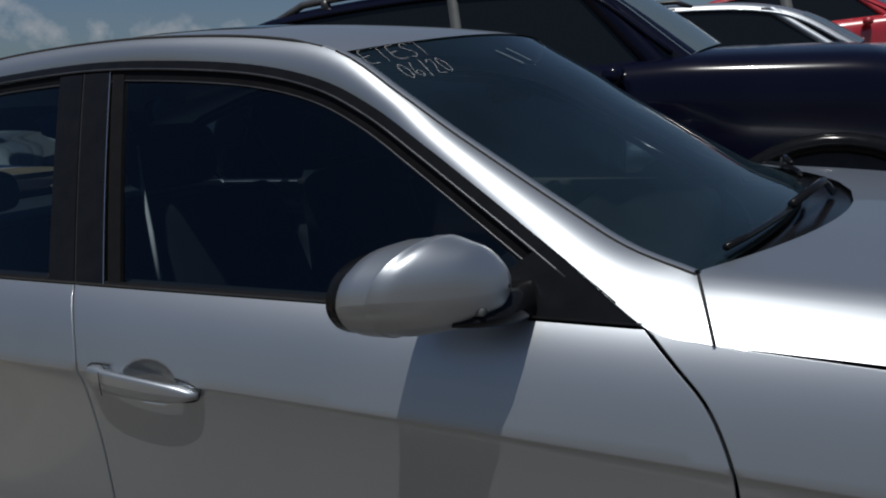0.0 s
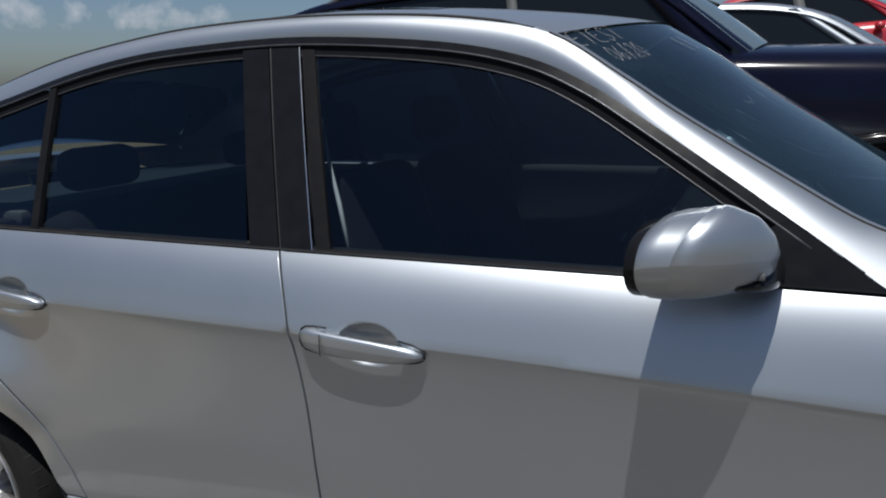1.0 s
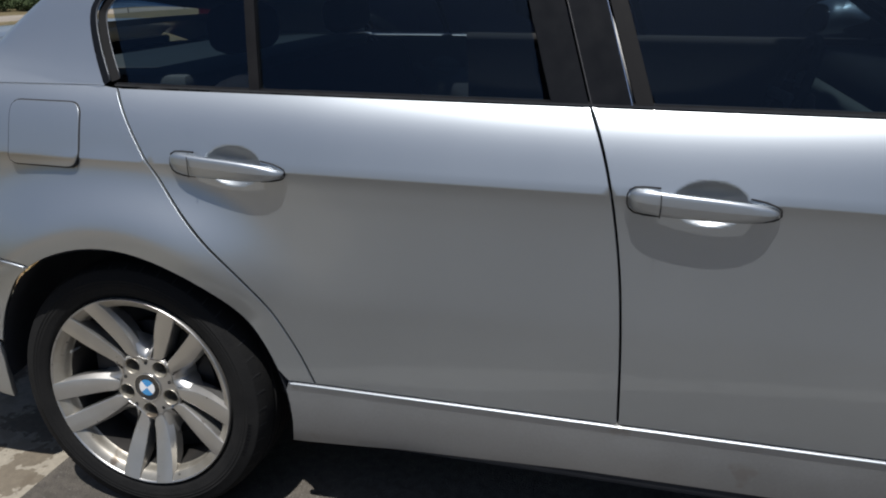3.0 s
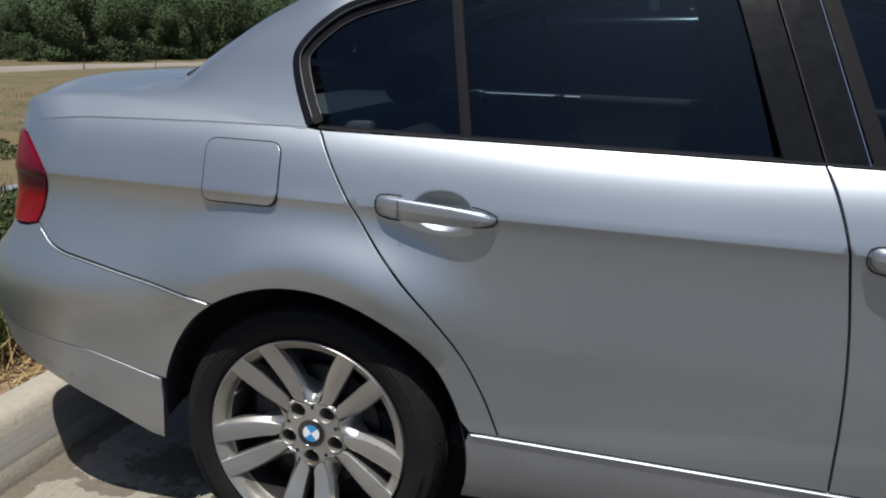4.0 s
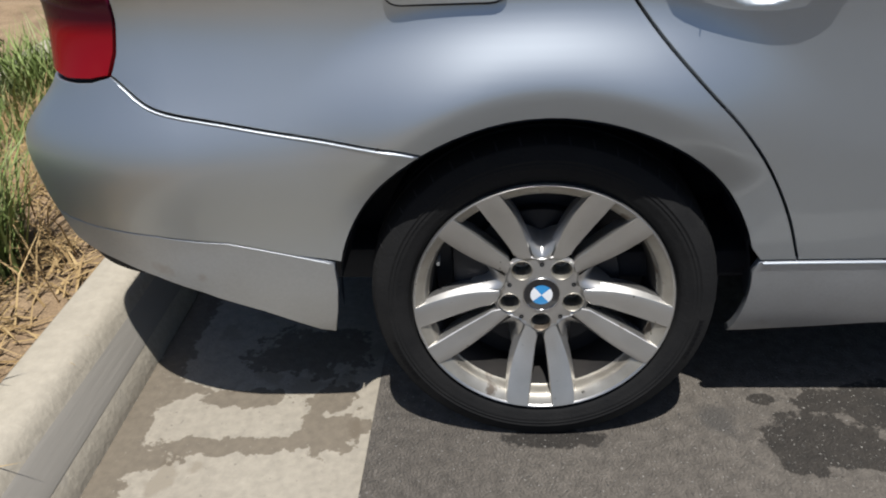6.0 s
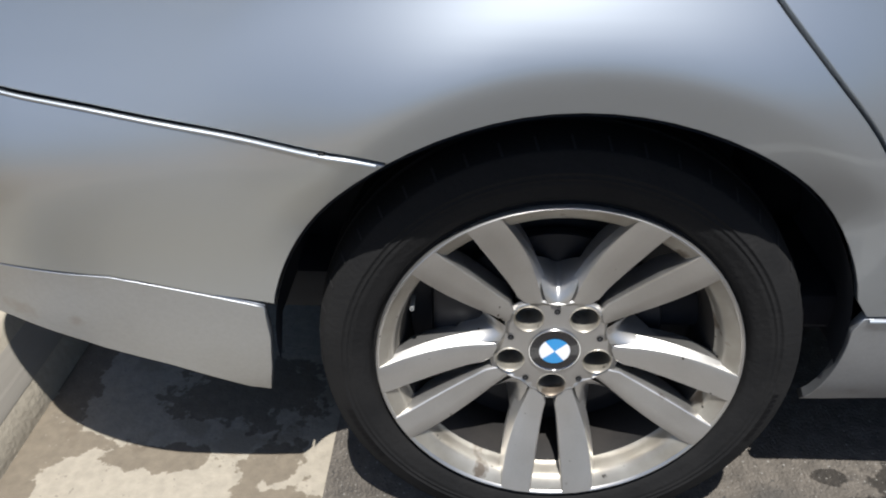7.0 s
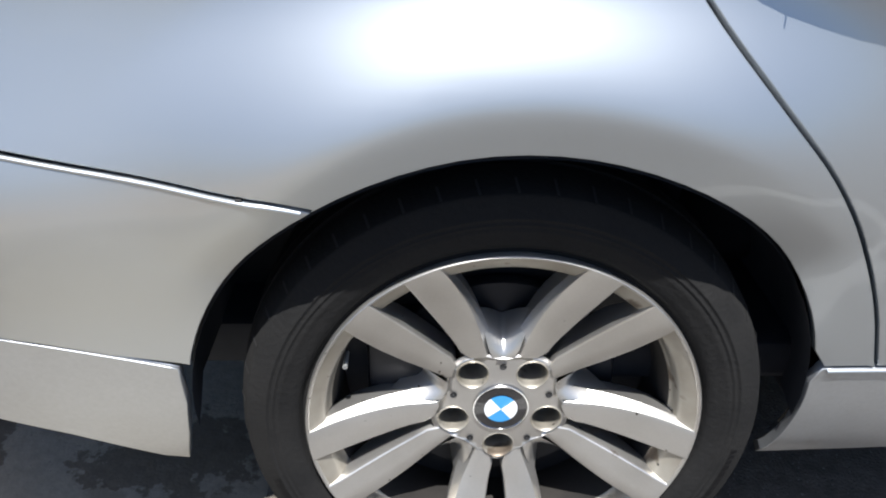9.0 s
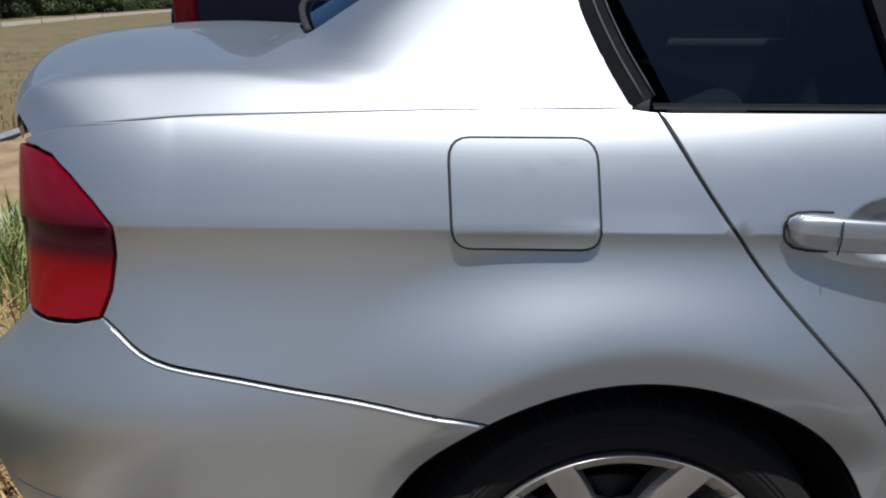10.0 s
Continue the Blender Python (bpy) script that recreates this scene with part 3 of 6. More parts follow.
BELT = 1.0
R_SEAM = [tuple(p) for p in spline([(0.006, 0.998), (0.055, 0.919), (0.103, 0.851), (0.155, 0.785), (0.220, 0.715), (0.286, 0.646), (0.346, 0.566), (0.395, 0.475), (0.430, 0.384)], 4)]
B_SEAM = [tuple(p) for p in spline([(0.973, 1.0), (0.996, 0.945), (1.017, 0.876), (1.034, 0.79), (1.049, 0.686), (1.060, 0.55), (1.0675, 0.384)], 4)]
F_SEAM = [tuple(p) for p in spline([(1.996, 0.998), (2.036, 0.958), (2.074, 0.918), (2.099, 0.872), (2.115, 0.82), (2.12, 0.74), (2.118, 0.6), (2.107, 0.48), (2.094, 0.384)], 4)]
ARCH = [(a[0], a[1]) for a in arc(-0.006, HUB_Z, 0.366, 11.8, 123.0)]
SILL_TOP = 0.384

panel("rear_door", R_SEAM[::-1] + [(0.4, BELT), (0.7, BELT)] + B_SEAM, saloon, extra=[(CUPS[1][0], CUPS[1][1], 0.07, 0.046, 0.004)])
panel("front_door", B_SEAM[::-1] + [(1.3, BELT), (1.6, BELT)] + F_SEAM, saloon, extra=[(CUPS[0][0], CUPS[0][1], 0.07, 0.046, 0.004)])
# rear wing between door, arch, bumper and lamp
WING_LOW = [tuple(p) for p in spline([(-0.206, 0.618), (-0.220, 0.622), (-0.233, 0.6255), (-0.248, 0.6285), (-0.271, 0.631), (-0.318, 0.636), (-0.423, 0.651), (-0.518, 0.669), (-0.610, 0.686), (-0.660, 0.700), (-0.712, 0.724), (-0.750, 0.740)], 3)]
LAMP_EDGE = [(-0.728, 0.773), (-0.715, 0.819), (-0.714, 0.856), (-0.757, 0.885), (-0.809, 0.913), (-0.868, 0.936), (-0.935, 0.943), (-1.04, 0.944)]
BELT_REAR = [(-1.04, 0.952), (-0.935, 0.962), (-0.819, 0.976), (-0.565, 0.990), (-0.276, 0.998), (-0.03, 1.002)]
panel("rear_wing", R_SEAM + [(0.366, SILL_TOP)] + ARCH[1:] + WING_LOW + LAMP_EDGE + BELT_REAR, saloon)
# sill
ARCH_LOW = arc(-0.006, HUB_Z, 0.366, -17, 11.8, 8)
panel("sill", [(0.366, SILL_TOP)] + [(0.7, SILL_TOP), (1.5, SILL_TOP), (2.40, SILL_TOP), (2.40, 0.24), (1.5, 0.25), (1.0, 0.246), (0.6, 0.225), (0.375, 0.2)] + ARCH_LOW[:-1], saloon, SILVER_DUSTY, label="silver sill panel with dried dirt")
# rear bumper, wrapped round the corner
GROOVE = [(-0.374, 0.396), (-0.440, 0.415), (-0.554, 0.448), (-0.686, 0.465), (-0.85, 0.472), (-1.70, 0.475)]
BUMP_ARCH = arc(-0.006, HUB_Z, 0.366, 123.0, 165.5, 12)
BUMP_TOP = [(-1.70, 0.735), (-0.95, 0.726), (-0.87, 0.726), (-0.811, 0.729)]
panel("rear_bumper", WING_LOW[::-1] + BUMP_ARCH + GROOVE[1:] + BUMP_TOP, saloon, gap=0.0015)
panel("bumper_skirt", GROOVE + [(-1.70, 0.415), (-1.0, 0.425), (-0.80, 0.395), (-0.71, 0.370), (-0.62, 0.338), (-0.52, 0.288), (-0.425, 0.231), (-0.396, 0.224), (-0.383, 0.28), (-0.374, 0.34)], saloon, SILVER_DUSTY, gap=0.0008)
# tail lamp
LAMP = LAMP_EDGE + [(-1.20, 0.938), (-1.20, 0.745), (-0.90, 0.728), (-0.811, 0.731), (-0.752, 0.738)]
panel("tail_lamp", LAMP, saloon, LAMP_LENS, step=0.012, proud=0.004, label="red tail lamp with a dark band")
# rolled upper edge of the bumper below its seam, and the clip at the bumper's end
for name, line, drop, r in (("bumper_lip", WING_LOW[2:-2], 0.0044, 0.0025),):
    rows = []
    for s_, z_ in line:
        p, nn = skin(s_, z_ - drop), skin_normal(s_, z_ - drop)
        rows.append([p + nn * (r * math.cos(a) - 0.0004) + Vector((0, 0, r * math.sin(a))) for a in np.linspace(-1.5, 1.7, 7)])
    for side in (1, -1):
        sheet(name, [[Vector((p.x, p.y * side, p.z)) for p in q] for q in rows], SILVER, saloon, flip=(side == -1))
for side in (1, -1):
    tube("skirt_joint", [(p.x, p.y * side, p.z) for p in (skin(a, b + 0.0008) - skin_normal(a, b) * 0.0030 for a, b in spline(GROOVE[:5], 6))], 0.0024, SILVER_DUSTY, saloon, 6)
    part("bumper_clip", box_bm(-0.2745, -0.2675, -0.9085 * side - 0.004, -0.9085 * side + 0.004, 0.6245, 0.6315, 0.002), GAP, saloon)
# crisp shoulder line running on from the doors' belt to the tail lamp
rows = []
for s_ in np.linspace(-0.86, -0.035, 60):
    z_ = float(np.interp(s_, [p[0] for p in BELT_REAR], [p[1] for p in BELT_REAR])) - 0.0015
    p, nn = skin(s_, z_), skin_normal(s_, z_)
    k = 0.0018 * min(1.0, (s_ + 0.88) / 0.25)
    rows.append([p + Vector((0, k * (0.25 - math.cos(a)), k * (math.sin(a) + 0.3))) for a in np.linspace(-0.3, 1.7, 6)])
for side in (1, -1):
    sheet("shoulder_line", [[Vector((p.x, p.y * side, p.z)) for p in q] for q in rows], SILVER, saloon, flip=side == -1)
# rear panel of the boot lid
panel("boot_lid_rear", [(-1.205, 0.76), (-1.205, 0.99), (-1.70, 1.0), (-1.70, 0.75)], saloon)
# fuel flap
FLAP = rounded([(-0.256, 0.966), (-0.072, 0.967), (-0.066, 0.838), (-0.250, 0.835)], 0.028)
def flap_skin(s, z):
    """The flap bridges the hollow under the crease."""
    return skin(s, z) + Vector((0, -0.0090 * ease((0.866 - z) / 0.026), 0))


panel("fuel_flap_gap", FLAP, saloon, GAP, step=0.012, proud=0.0013, depth=0.010, gap=-0.0015, both=False, shape=flap_skin)
panel("fuel_flap", FLAP, saloon, step=0.010, proud=0.0030, depth=0.010, gap=0.0015, both=False, shape=flap_skin, label="rounded fuel filler flap")
# front wing and bumper
F_ARCH = [(2.76 + r[0], r[1]) for r in arc(0.0, HUB_Z, 0.366, 20, 167.5)]
panel("front_wing", F_SEAM[::-1] + [(2.082, 0.988), (2.090, 0.986), (2.4, 0.968), (2.9, 0.925), (3.25, 0.86), (3.3, 0.66), (3.13, 0.60)] + F_ARCH[2:] + [(2.402, SILL_TOP)], saloon)
panel("front_bumper", [(3.132, 0.598), (3.302, 0.655), (4.2, 0.655), (4.2, 0.22), (3.16, 0.22)] + [(2.76 + r[0], r[1]) for r in arc(0.0, HUB_Z, 0.366, -14, 20, 8)], saloon)
panel("headlamp", [(3.252, 0.86), (3.304, 0.662), (3.75, 0.67), (3.70, 0.80)], saloon, DARK_GLASS, proud=0.003)

# upper side: pillars, roof rails and shoulder, between the window line and the roof
LOW_X = [2.082, 2.0, 1.895, 1.814, 1.631, 1.526, 1.413, 1.261, 1.041, 0.84, 0.612, 0.459, 0.3, 0.14, 0.02, -0.045, -0.085, -0.09, -0.064, -0.027, -0.15, -0.3, -0.56, -0.7, -0.82, -0.97]
LOW_Z = [0.984, 0.996, 1.067, 1.12, 1.236, 1.298, 1.346, 1.379, 1.399, 1.405, 1.394, 1.378, 1.346, 1.3, 1.262, 1.217, 1.168, 1.128, 1.064, 0.999, 0.996, 0.992, 0.984, 0.978, 0.972, 0.958]
TOP = [(2.05, -0.796, 1.064), (2.032, -0.795, 1.07), (1.958, -0.782, 1.095), (1.877, -0.765, 1.139), (1.692, -0.716, 1.246), (1.59, -0.692, 1.311), (1.452, -0.644, 1.389), (1.281, -0.607, 1.425), (1.051, -0.585, 1.443), (0.84, -0.575, 1.446), (0.6, -0.573, 1.435), (0.42, -0.572, 1.414), (0.22, -0.573, 1.38), (0.05, -0.577, 1.335), (-0.1, -0.588, 1.281)]
TOP += [(-0.215, -0.600, 1.224), (-0.305, -0.600, 1.170), (-0.385, -0.590, 1.122), (-0.455, -0.570, 1.080), (-0.485, -0.620, 1.066), (-0.515, -0.665, 1.050), (-0.570, -0.685, 1.044), (-0.645, -0.685, 1.042), (-0.735, -0.682, 1.036), (-0.808, -0.672, 1.022), (-0.850, -0.650, 0.992)]
FOLD = [(-0.200, -0.635, 1.215), (-0.285, -0.655, 1.155), (-0.360, -0.676, 1.098), (-0.400, -0.706, 1.060), (-0.440, -0.720, 1.045), (-0.500, -0.718, 1.039), (-0.565, -0.720, 1.037), (-0.64, -0.720, 1.034), (-0.735, -0.722, 1.029), (-0.808, -0.714, 1.015), (-0.852, -0.686, 0.988)]
# the windscreen's edge lies further inboard than the window's
for k, d in enumerate((0.045, 0.045, 0.045, 0.045, 0.042, 0.038, 0.026, 0.012)):
    p = Vector(TOP[k])
    TOP[k] = tuple(p + (p - Vector((1.92, -1.89, 1.31))).normalized() * d)
BELT_X, BELT_Z = zip(*BELT_REAR)
low = spline([skin(x, float(np.interp(x, BELT_X, BELT_Z)) - 0.0040) + Vector((0, -0.0003, 0)) if k > 19 else skin(x, z) + Vector((0, -0.0012, 0)) for k, (x, z) in enumerate(zip(LOW_X, LOW_Z))], 5)
top = spline(TOP, 5)
bulge = spline([[b] for b in [0.004, 0.005, 0.006, 0.007, 0.007, 0.007, 0.007, 0.007, 0.009, 0.009, 0.009, 0.010, 0.012, 0.014, 0.015, 0.016, 0.020, 0.022, 0.022, 0.018, 0.013, 0.008, 0.006, 0.006, 0.005, 0.004]], 5)[:, 0]
OUT = Vector((0, -0.8, 0.6))
bend = [(Vector(low[k]) + Vector(top[k])) / 2 + OUT * 2 * bulge[k] for k in range(len(low))]
fold = spline([bend[14 * 5]] + [Vector(p) for p in FOLD], 5)
swell = spline([[h] for h in [0] * 17 + [0.001, 0.004, 0.009, 0.006, 0.003, 0, 0, 0, 0]], 5)[:, 0]
rows = []
for k in range(len(low)):
    a, b = Vector(low[k]), Vector(top[k])
    c = bend[k] if k < 70 else Vector(fold[k - 70])
    w = 1.0 + 2.2 * min(1.0, max(0.0, (k - 70) / 12)) + 1.6 * min(1.0, max(0.0, (k - 95) / 10))
    r = []
    for m in range(17):
        t = m / 16
        p, q, s = (1 - t) ** 2, 2 * w * t * (1 - t), t * t
        r.append((p * a + q * c + s * b) / (p + q + s) + OUT * swell[k] * 4 * p * q / (p + q + s) ** 2)
    rows.append(r)


def twin(name, rows, mat, parent, label="", flip=True):
    return [sheet(name, rows, mat, parent, label=label, flip=flip),
            sheet(name, [[Vector((p[0], -p[1], p[2])) for p in r] for r in rows], mat, parent, label=label, flip=not flip)]


twin("roof_rail", rows, SILVER, saloon)
for side in (1, -1):
    tube("bonnet_gap", [(p.x + 0.001, p.y * side - 0.002 * side, p.z + 0.001) for p in rows[0]], 0.0022, GAP, saloon, 6)


def across(edge, crown, mat, name, label="", n=25, forward=0.0, lift=0.0, inset=0.0):
    """A sheet from the right edge to the left one, bulging upwards and forwards."""
    rows = []
    for p in edge:
        r = []
        for k in range(n):
            u = -1 + 2 * k / (n - 1)
            c = 1 - u * u
            r.append(Vector((p[0] + forward * c, (p[1] + inset) * -u, p[2] + crown * c + lift)))
        rows.append(r)
    return sheet(name, rows, mat, saloon, label=label, flip=True)


roof_edge = [p for p in top[30:71]]
rows = []
for k, p in enumerate(roof_edge):
    f = 0.16 * max(0.0, 1 - k / 8) ** 1.5
    crown = 0.050 + 0.006 * min(1.0, k / 8)
    rows.append([Vector((p[0] + f * (1 - u * u), p[1] * -u, p[2] + crown * (1 - u * u) - 0.003)) for u in np.linspace(-1, 1, 25)])
sheet("roof_panel", rows, SILVER, saloon, flip=True)
for side in (1, -1):
    tube("roof_moulding", [(p[0], p[1] * side, p[2] + 0.0005) for p in top[31:71]], [0.0015] * 2 + [0.0035] * 34 + [0.002] * 4, GAP, saloon, 6)
rows = []
for k, p in enumerate(spline(TOP[0:7], 5)):
    rows.append([Vector((p[0] + 0.16 * (1 - u * u), (p[1] + 0.004) * -u, p[2] + (0.030 + 0.020 * k / 30) * (1 - u * u) - 0.006)) for u in np.linspace(-1, 1, 25)])
sheet("windscreen", rows, CLEAR, saloon, label="windscreen with white marker writing", flip=True)
rows = [[Vector(p) + Vector(d) for d in ((0.001, 0.002, 0.0005), (0.004, 0.009, 0.0035), (0.008, 0.019, 0.001), (0.008, 0.020, -0.006))] for p in top[3:32]]
twin("screen_trim", rows, SILVER, saloon)
for side in (1, -1):
    tube("screen_seal", [(p[0], p[1] * side, p[2] + 0.0005) for p in top[1:31]], 0.0022, GAP, saloon, 6)
across(spline(TOP[13:19], 5), 0.045, TINT, "rear_window", forward=-0.07, lift=-0.006, inset=0.01)
p = TOP[18]
tube("rear_window_seal", [(p[0] - 0.07 * (1 - u * u) - 0.006, (p[1] + 0.01) * -u, p[2] + 0.045 * (1 - u * u) + 0.001) for u in np.linspace(-1, 1, 25)], 0.006, GAP, saloon, 6)
deck = [tuple(p) for p in TOP[18:26]] + [(-0.872, -0.645, 0.962), (-0.880, -0.625, 0.93)]
crowns = [0.004, 0.006, 0.010, 0.016, 0.026, 0.036, 0.042, 0.040, 0.025, 0.0]
sweep = [0.070, 0.065, 0.060, 0.055, 0.060, 0.080, 0.110, 0.130, 0.130, 0.10]
rows = []
for e in spline([p + (c, b) for p, c, b in zip(deck, crowns, sweep)], 5):
    rows.append([Vector((e[0] - e[4] * (1 - abs(u) ** 3), e[1] * -u, e[2] + e[3] * (1 - abs(u) ** 3) - 0.002)) for u in np.linspace(-1, 1, 33)])
sheet("boot_lid", rows, SILVER, saloon, flip=True)
# sunroof panel and its seam


def roof_z(x, y):
    e = np.array(TOP[6:15])[::-1]
    z = float(np.interp(x, e[:, 0], e[:, 2]))
    w = float(np.interp(x, e[:, 0], -e[:, 1]))
    return z + 0.056 * (1 - (y / w) ** 2) - 0.003


sheet("sunroof", [[Vector((x, y, roof_z(x, y) + 0.003)) for y in np.linspace(-0.40, 0.40, 15)] for x in np.linspace(0.70, 1.14, 9)], DARK_GLASS, saloon, label="dark glass sunroof")
# bonnet: up from the wing line over a rounded shoulder
rows = []
for k in range(31):
    t = k / 30
    r = []
    for m in range(49):
        u = -1 + m / 24
        u = math.copysign(abs(u) ** 0.55, u)
        c = 1 - u * u
        cc = max(0.0, 1 - (u / 0.89) ** 2)
        sh = ease(min(1.0, (1 - abs(u)) / 0.125) * 0.5 + 0.5) * 2 - 1
        x = (2.085 - 0.032 * sh + 0.255 * cc) * (1 - t) + (3.36 + 0.12 * c) * t
        e = curve(min(max(x, 2.03), 3.4), [2.03, 2.4, 2.9, 3.25, 3.4], [0.986, 0.972, 0.929, 0.867, 0.82])
        w = half_width(min(x, 3.0), min(e, 0.99)) + 0.0005 - 0.55 * max(0, x - 3.0) ** 1.5
        r.append(Vector((x, w * u, e + (0.066 - 0.03 * t) * sh + 0.028 * c * (1 - 0.3 * t))))
    rows.append(r)
sheet("bonnet", rows, SILVER, saloon)
# black cowl between windscreen and bonnet
rows = []
for k in range(33):
    u = -1 + k / 16
    c = 1 - u * u
    u *= 0.972
    rows.append([Vector((2.020 + 0.16 * c, 0.745 * u, 1.044 + 0.028 * c)), Vector((2.060 + 0.20 * c, 0.750 * u, 1.034 + 0.030 * c)), Vector((2.105 + 0.25 * c, 0.745 * u, 1.027 + 0.030 * c))])
sheet("cowl", rows, BLACK_TRIM, saloon, flip=True)

# ---- window surround, glass and pillars on the right and left ----
DLO = [(x, z) for x, z in zip(LOW_X[1:20], LOW_Z[1:20])]
dlo = [tuple(p) for p in spline(DLO, 5)]


def upper(s, z):
    return Vector((s, -half_width(s, z), z))


def strip(name, a, b, mat, proud_a=0.0, proud_b=0.0, n=4, label=""):
    rows = []
    for p, q in zip(a, b):
        r = []
        for k in range(n + 1):
            t = k / n
            x, z = p[0] + (q[0] - p[0]) * t, p[1] + (q[1] - p[1]) * t
            v = upper(x, z)
            r.append(v + Vector((0, -0.87, 0.49)) * (proud_a + (proud_b - proud_a) * t))
        rows.append(r)
    twin(name, rows, mat, saloon, label, False)


def shrink(poly, d):
    p = [Vector(q) for q in poly]
    n = len(p)
    out = []
    for i in range(n):
        t = p[min(i + 1, n - 1)] - p[max(i - 1, 0)]
        out.append(p[i] + Vector((-t.y, t.x)).normalized() * d)
    return out


d1, d2 = shrink(dlo, 0.018), shrink(dlo, 0.036)
strip("window_surround", dlo[2:], d1[2:], BLACK_TRIM, 0.001, 0.003)
strip("window_seal", d1[4:], d2[4:], RUBBER, -0.002, -0.008)
for side in (1, -1):
    for line, r, d in ((d1, 0.0022, 0.003), (d2, 0.0016, -0.006)):
        bead = [upper(p.x, p.y) + Vector((0, -0.87, 0.49)) * d for p in line[5:]]
        tube("window_bead", [(p.x, p.y * side, p.z) for p in bead], r, BEAD, saloon, 6)
# rounded ledge of the sill below the doors
twin("sill_lip", [[Vector((x, -(half_width(x, 0.379) + 0.0005 + 0.0030 * math.cos(a)), 0.3785 + 0.0030 * math.sin(a))) for a in np.linspace(-1.6, 1.6, 7)] for x in np.linspace(0.372, 2.395, 70)], SILVER, saloon, flip=False)
# one long pane area cut into front window, rear window and quarter light


def edge_at(x):
    """Height of the window's upper edge at x."""
    e = np.array(sorted([(p.x, p.y) for p in d2[3:78]]))
    return float(np.interp(x, e[:, 0], e[:, 1]))


def line_x(a, b, z):
    return a[0] + (b[0] - a[0]) * (z - a[1]) / (b[1] - a[1])


SILL_GLASS = 1.007


def pane(name, left, right, mat, sink, label=""):
    """A pane between two slanting lines, its top on the window edge."""
    rows = []
    for k in range(33):
        u = k / 32
        col = []
        xb = line_x(left[0], left[1], SILL_GLASS) * (1 - u) + line_x(right[0], right[1], SILL_GLASS) * u
        xt = left[0][0] * (1 - u) + right[0][0] * u
        for _ in range(3):
            zt = edge_at(xt)
            xt = line_x(left[0], left[1], zt) * (1 - u) + line_x(right[0], right[1], zt) * u
        zt = edge_at(xt)
        for j in range(9):
            t = j / 8
            x, z = xb + (xt - xb) * t, SILL_GLASS + (zt - SILL_GLASS) * t
            col.append(upper(x, z) + Vector((0, 0.87, -0.49)) * sink)
        rows.append(col)
    for ob in twin(name, rows, mat, saloon, label, False):
        ob.visible_shadow = False


QUARTER = ((0.245, 1.268), (0.312, 1.0))
QUARTER2 = ((0.270, 1.262), (0.326, 1.0))
B_REAR = ((0.785, 1.36), (0.892, 1.0))
B_FRONT = ((0.928, 1.36), (1.086, 1.0))
pane("quarter_light", ((-0.062, 1.17), (0.03, 1.0)), QUARTER, TINT, 0.009, "small tinted quarter window")
pane("rear_side_window", QUARTER2, B_REAR, TINT, 0.009, "tinted rear side window")
pane("front_side_window", B_FRONT, ((1.832, 1.08), (1.964, 1.0)), TINT, 0.009, "tinted front side window")


def bar(name, line, w0, w1, mat, proud, z1=None, z0=1.0, label=""):
    rows = []
    for k in range(13):
        t = k / 12
        z = z0 + ((z1 or edge_at(line[0][0]) + 0.02) - z0) * t
        x = line_x(line[0], line[1], z)
        rows.append([upper(x + w0 - 0.001, z) + Vector((0, 0.87, -0.49)) * 0.012, upper(x + w0, z) + Vector((0, -0.87, 0.49)) * proud, upper(x + (w0 + w1) / 2, z) + Vector((0, -0.87, 0.49)) * (proud + 0.0002),
                     upper(x + w1, z) + Vector((0, -0.87, 0.49)) * proud, upper(x + w1 + 0.001, z) + Vector((0, 0.87, -0.49)) * 0.012])
    for ob in twin(name, rows, mat, saloon, label):
        ob.data.polygons.foreach_set("use_smooth", [False] * len(ob.data.polygons))


bar("quarter_bar", QUARTER, 0.0, 0.022, RUBBER, 0.001)
bar("pillar_cover", ((0.842, 1.375), (0.973, 1.0)), -0.068, -0.003, BLACK_TRIM, 0.0, label="black door pillar cover")
bar("pillar_cover", ((0.842, 1.375), (0.973, 1.0)), 0.003, 0.072, BLACK_TRIM, 0.0, label="black door pillar cover")
bar("window_guide", ((0.916, 1.372), (1.044, 1.0)), 0.0, 0.0016, CHROME, 0.001)
bar("window_guide", ((0.921, 1.372), (1.052, 1.0)), 0.0, 0.030, RUBBER, -0.003)
bar("window_guide", ((0.844, 1.375), (0.975, 1.0)), -0.001, 0.001, GREY_RAIL, 0.0008)
# belt strip under the panes
strip("belt_strip", [(x, 1.0015) for x in np.linspace(0.0, 1.994, 60)], [(x, 1.0085) for x in np.linspace(0.0, 1.984, 60)], RUBBER, 0.002, -0.005)
strip("belt_trim", [(x, 0.9990) for x in np.linspace(0.0, 1.994, 60)], [(x, 1.0020) for x in np.linspace(0.0, 1.989, 60)], BEAD, 0.001, 0.003, 2)
# corner plate behind the mirror
PLATE = np.linspace(1.73, 1.991, 18)
strip("mirror_plate", [(x, 1.0015) for x in PLATE], [(x, min(float(np.interp(x, LOW_X[1:5][::-1], LOW_Z[1:5][::-1])) - 0.003, 1.004 + 0.75 * (x - 1.73))) for x in PLATE], BLACK_TRIM, 0.0045, 0.0045)

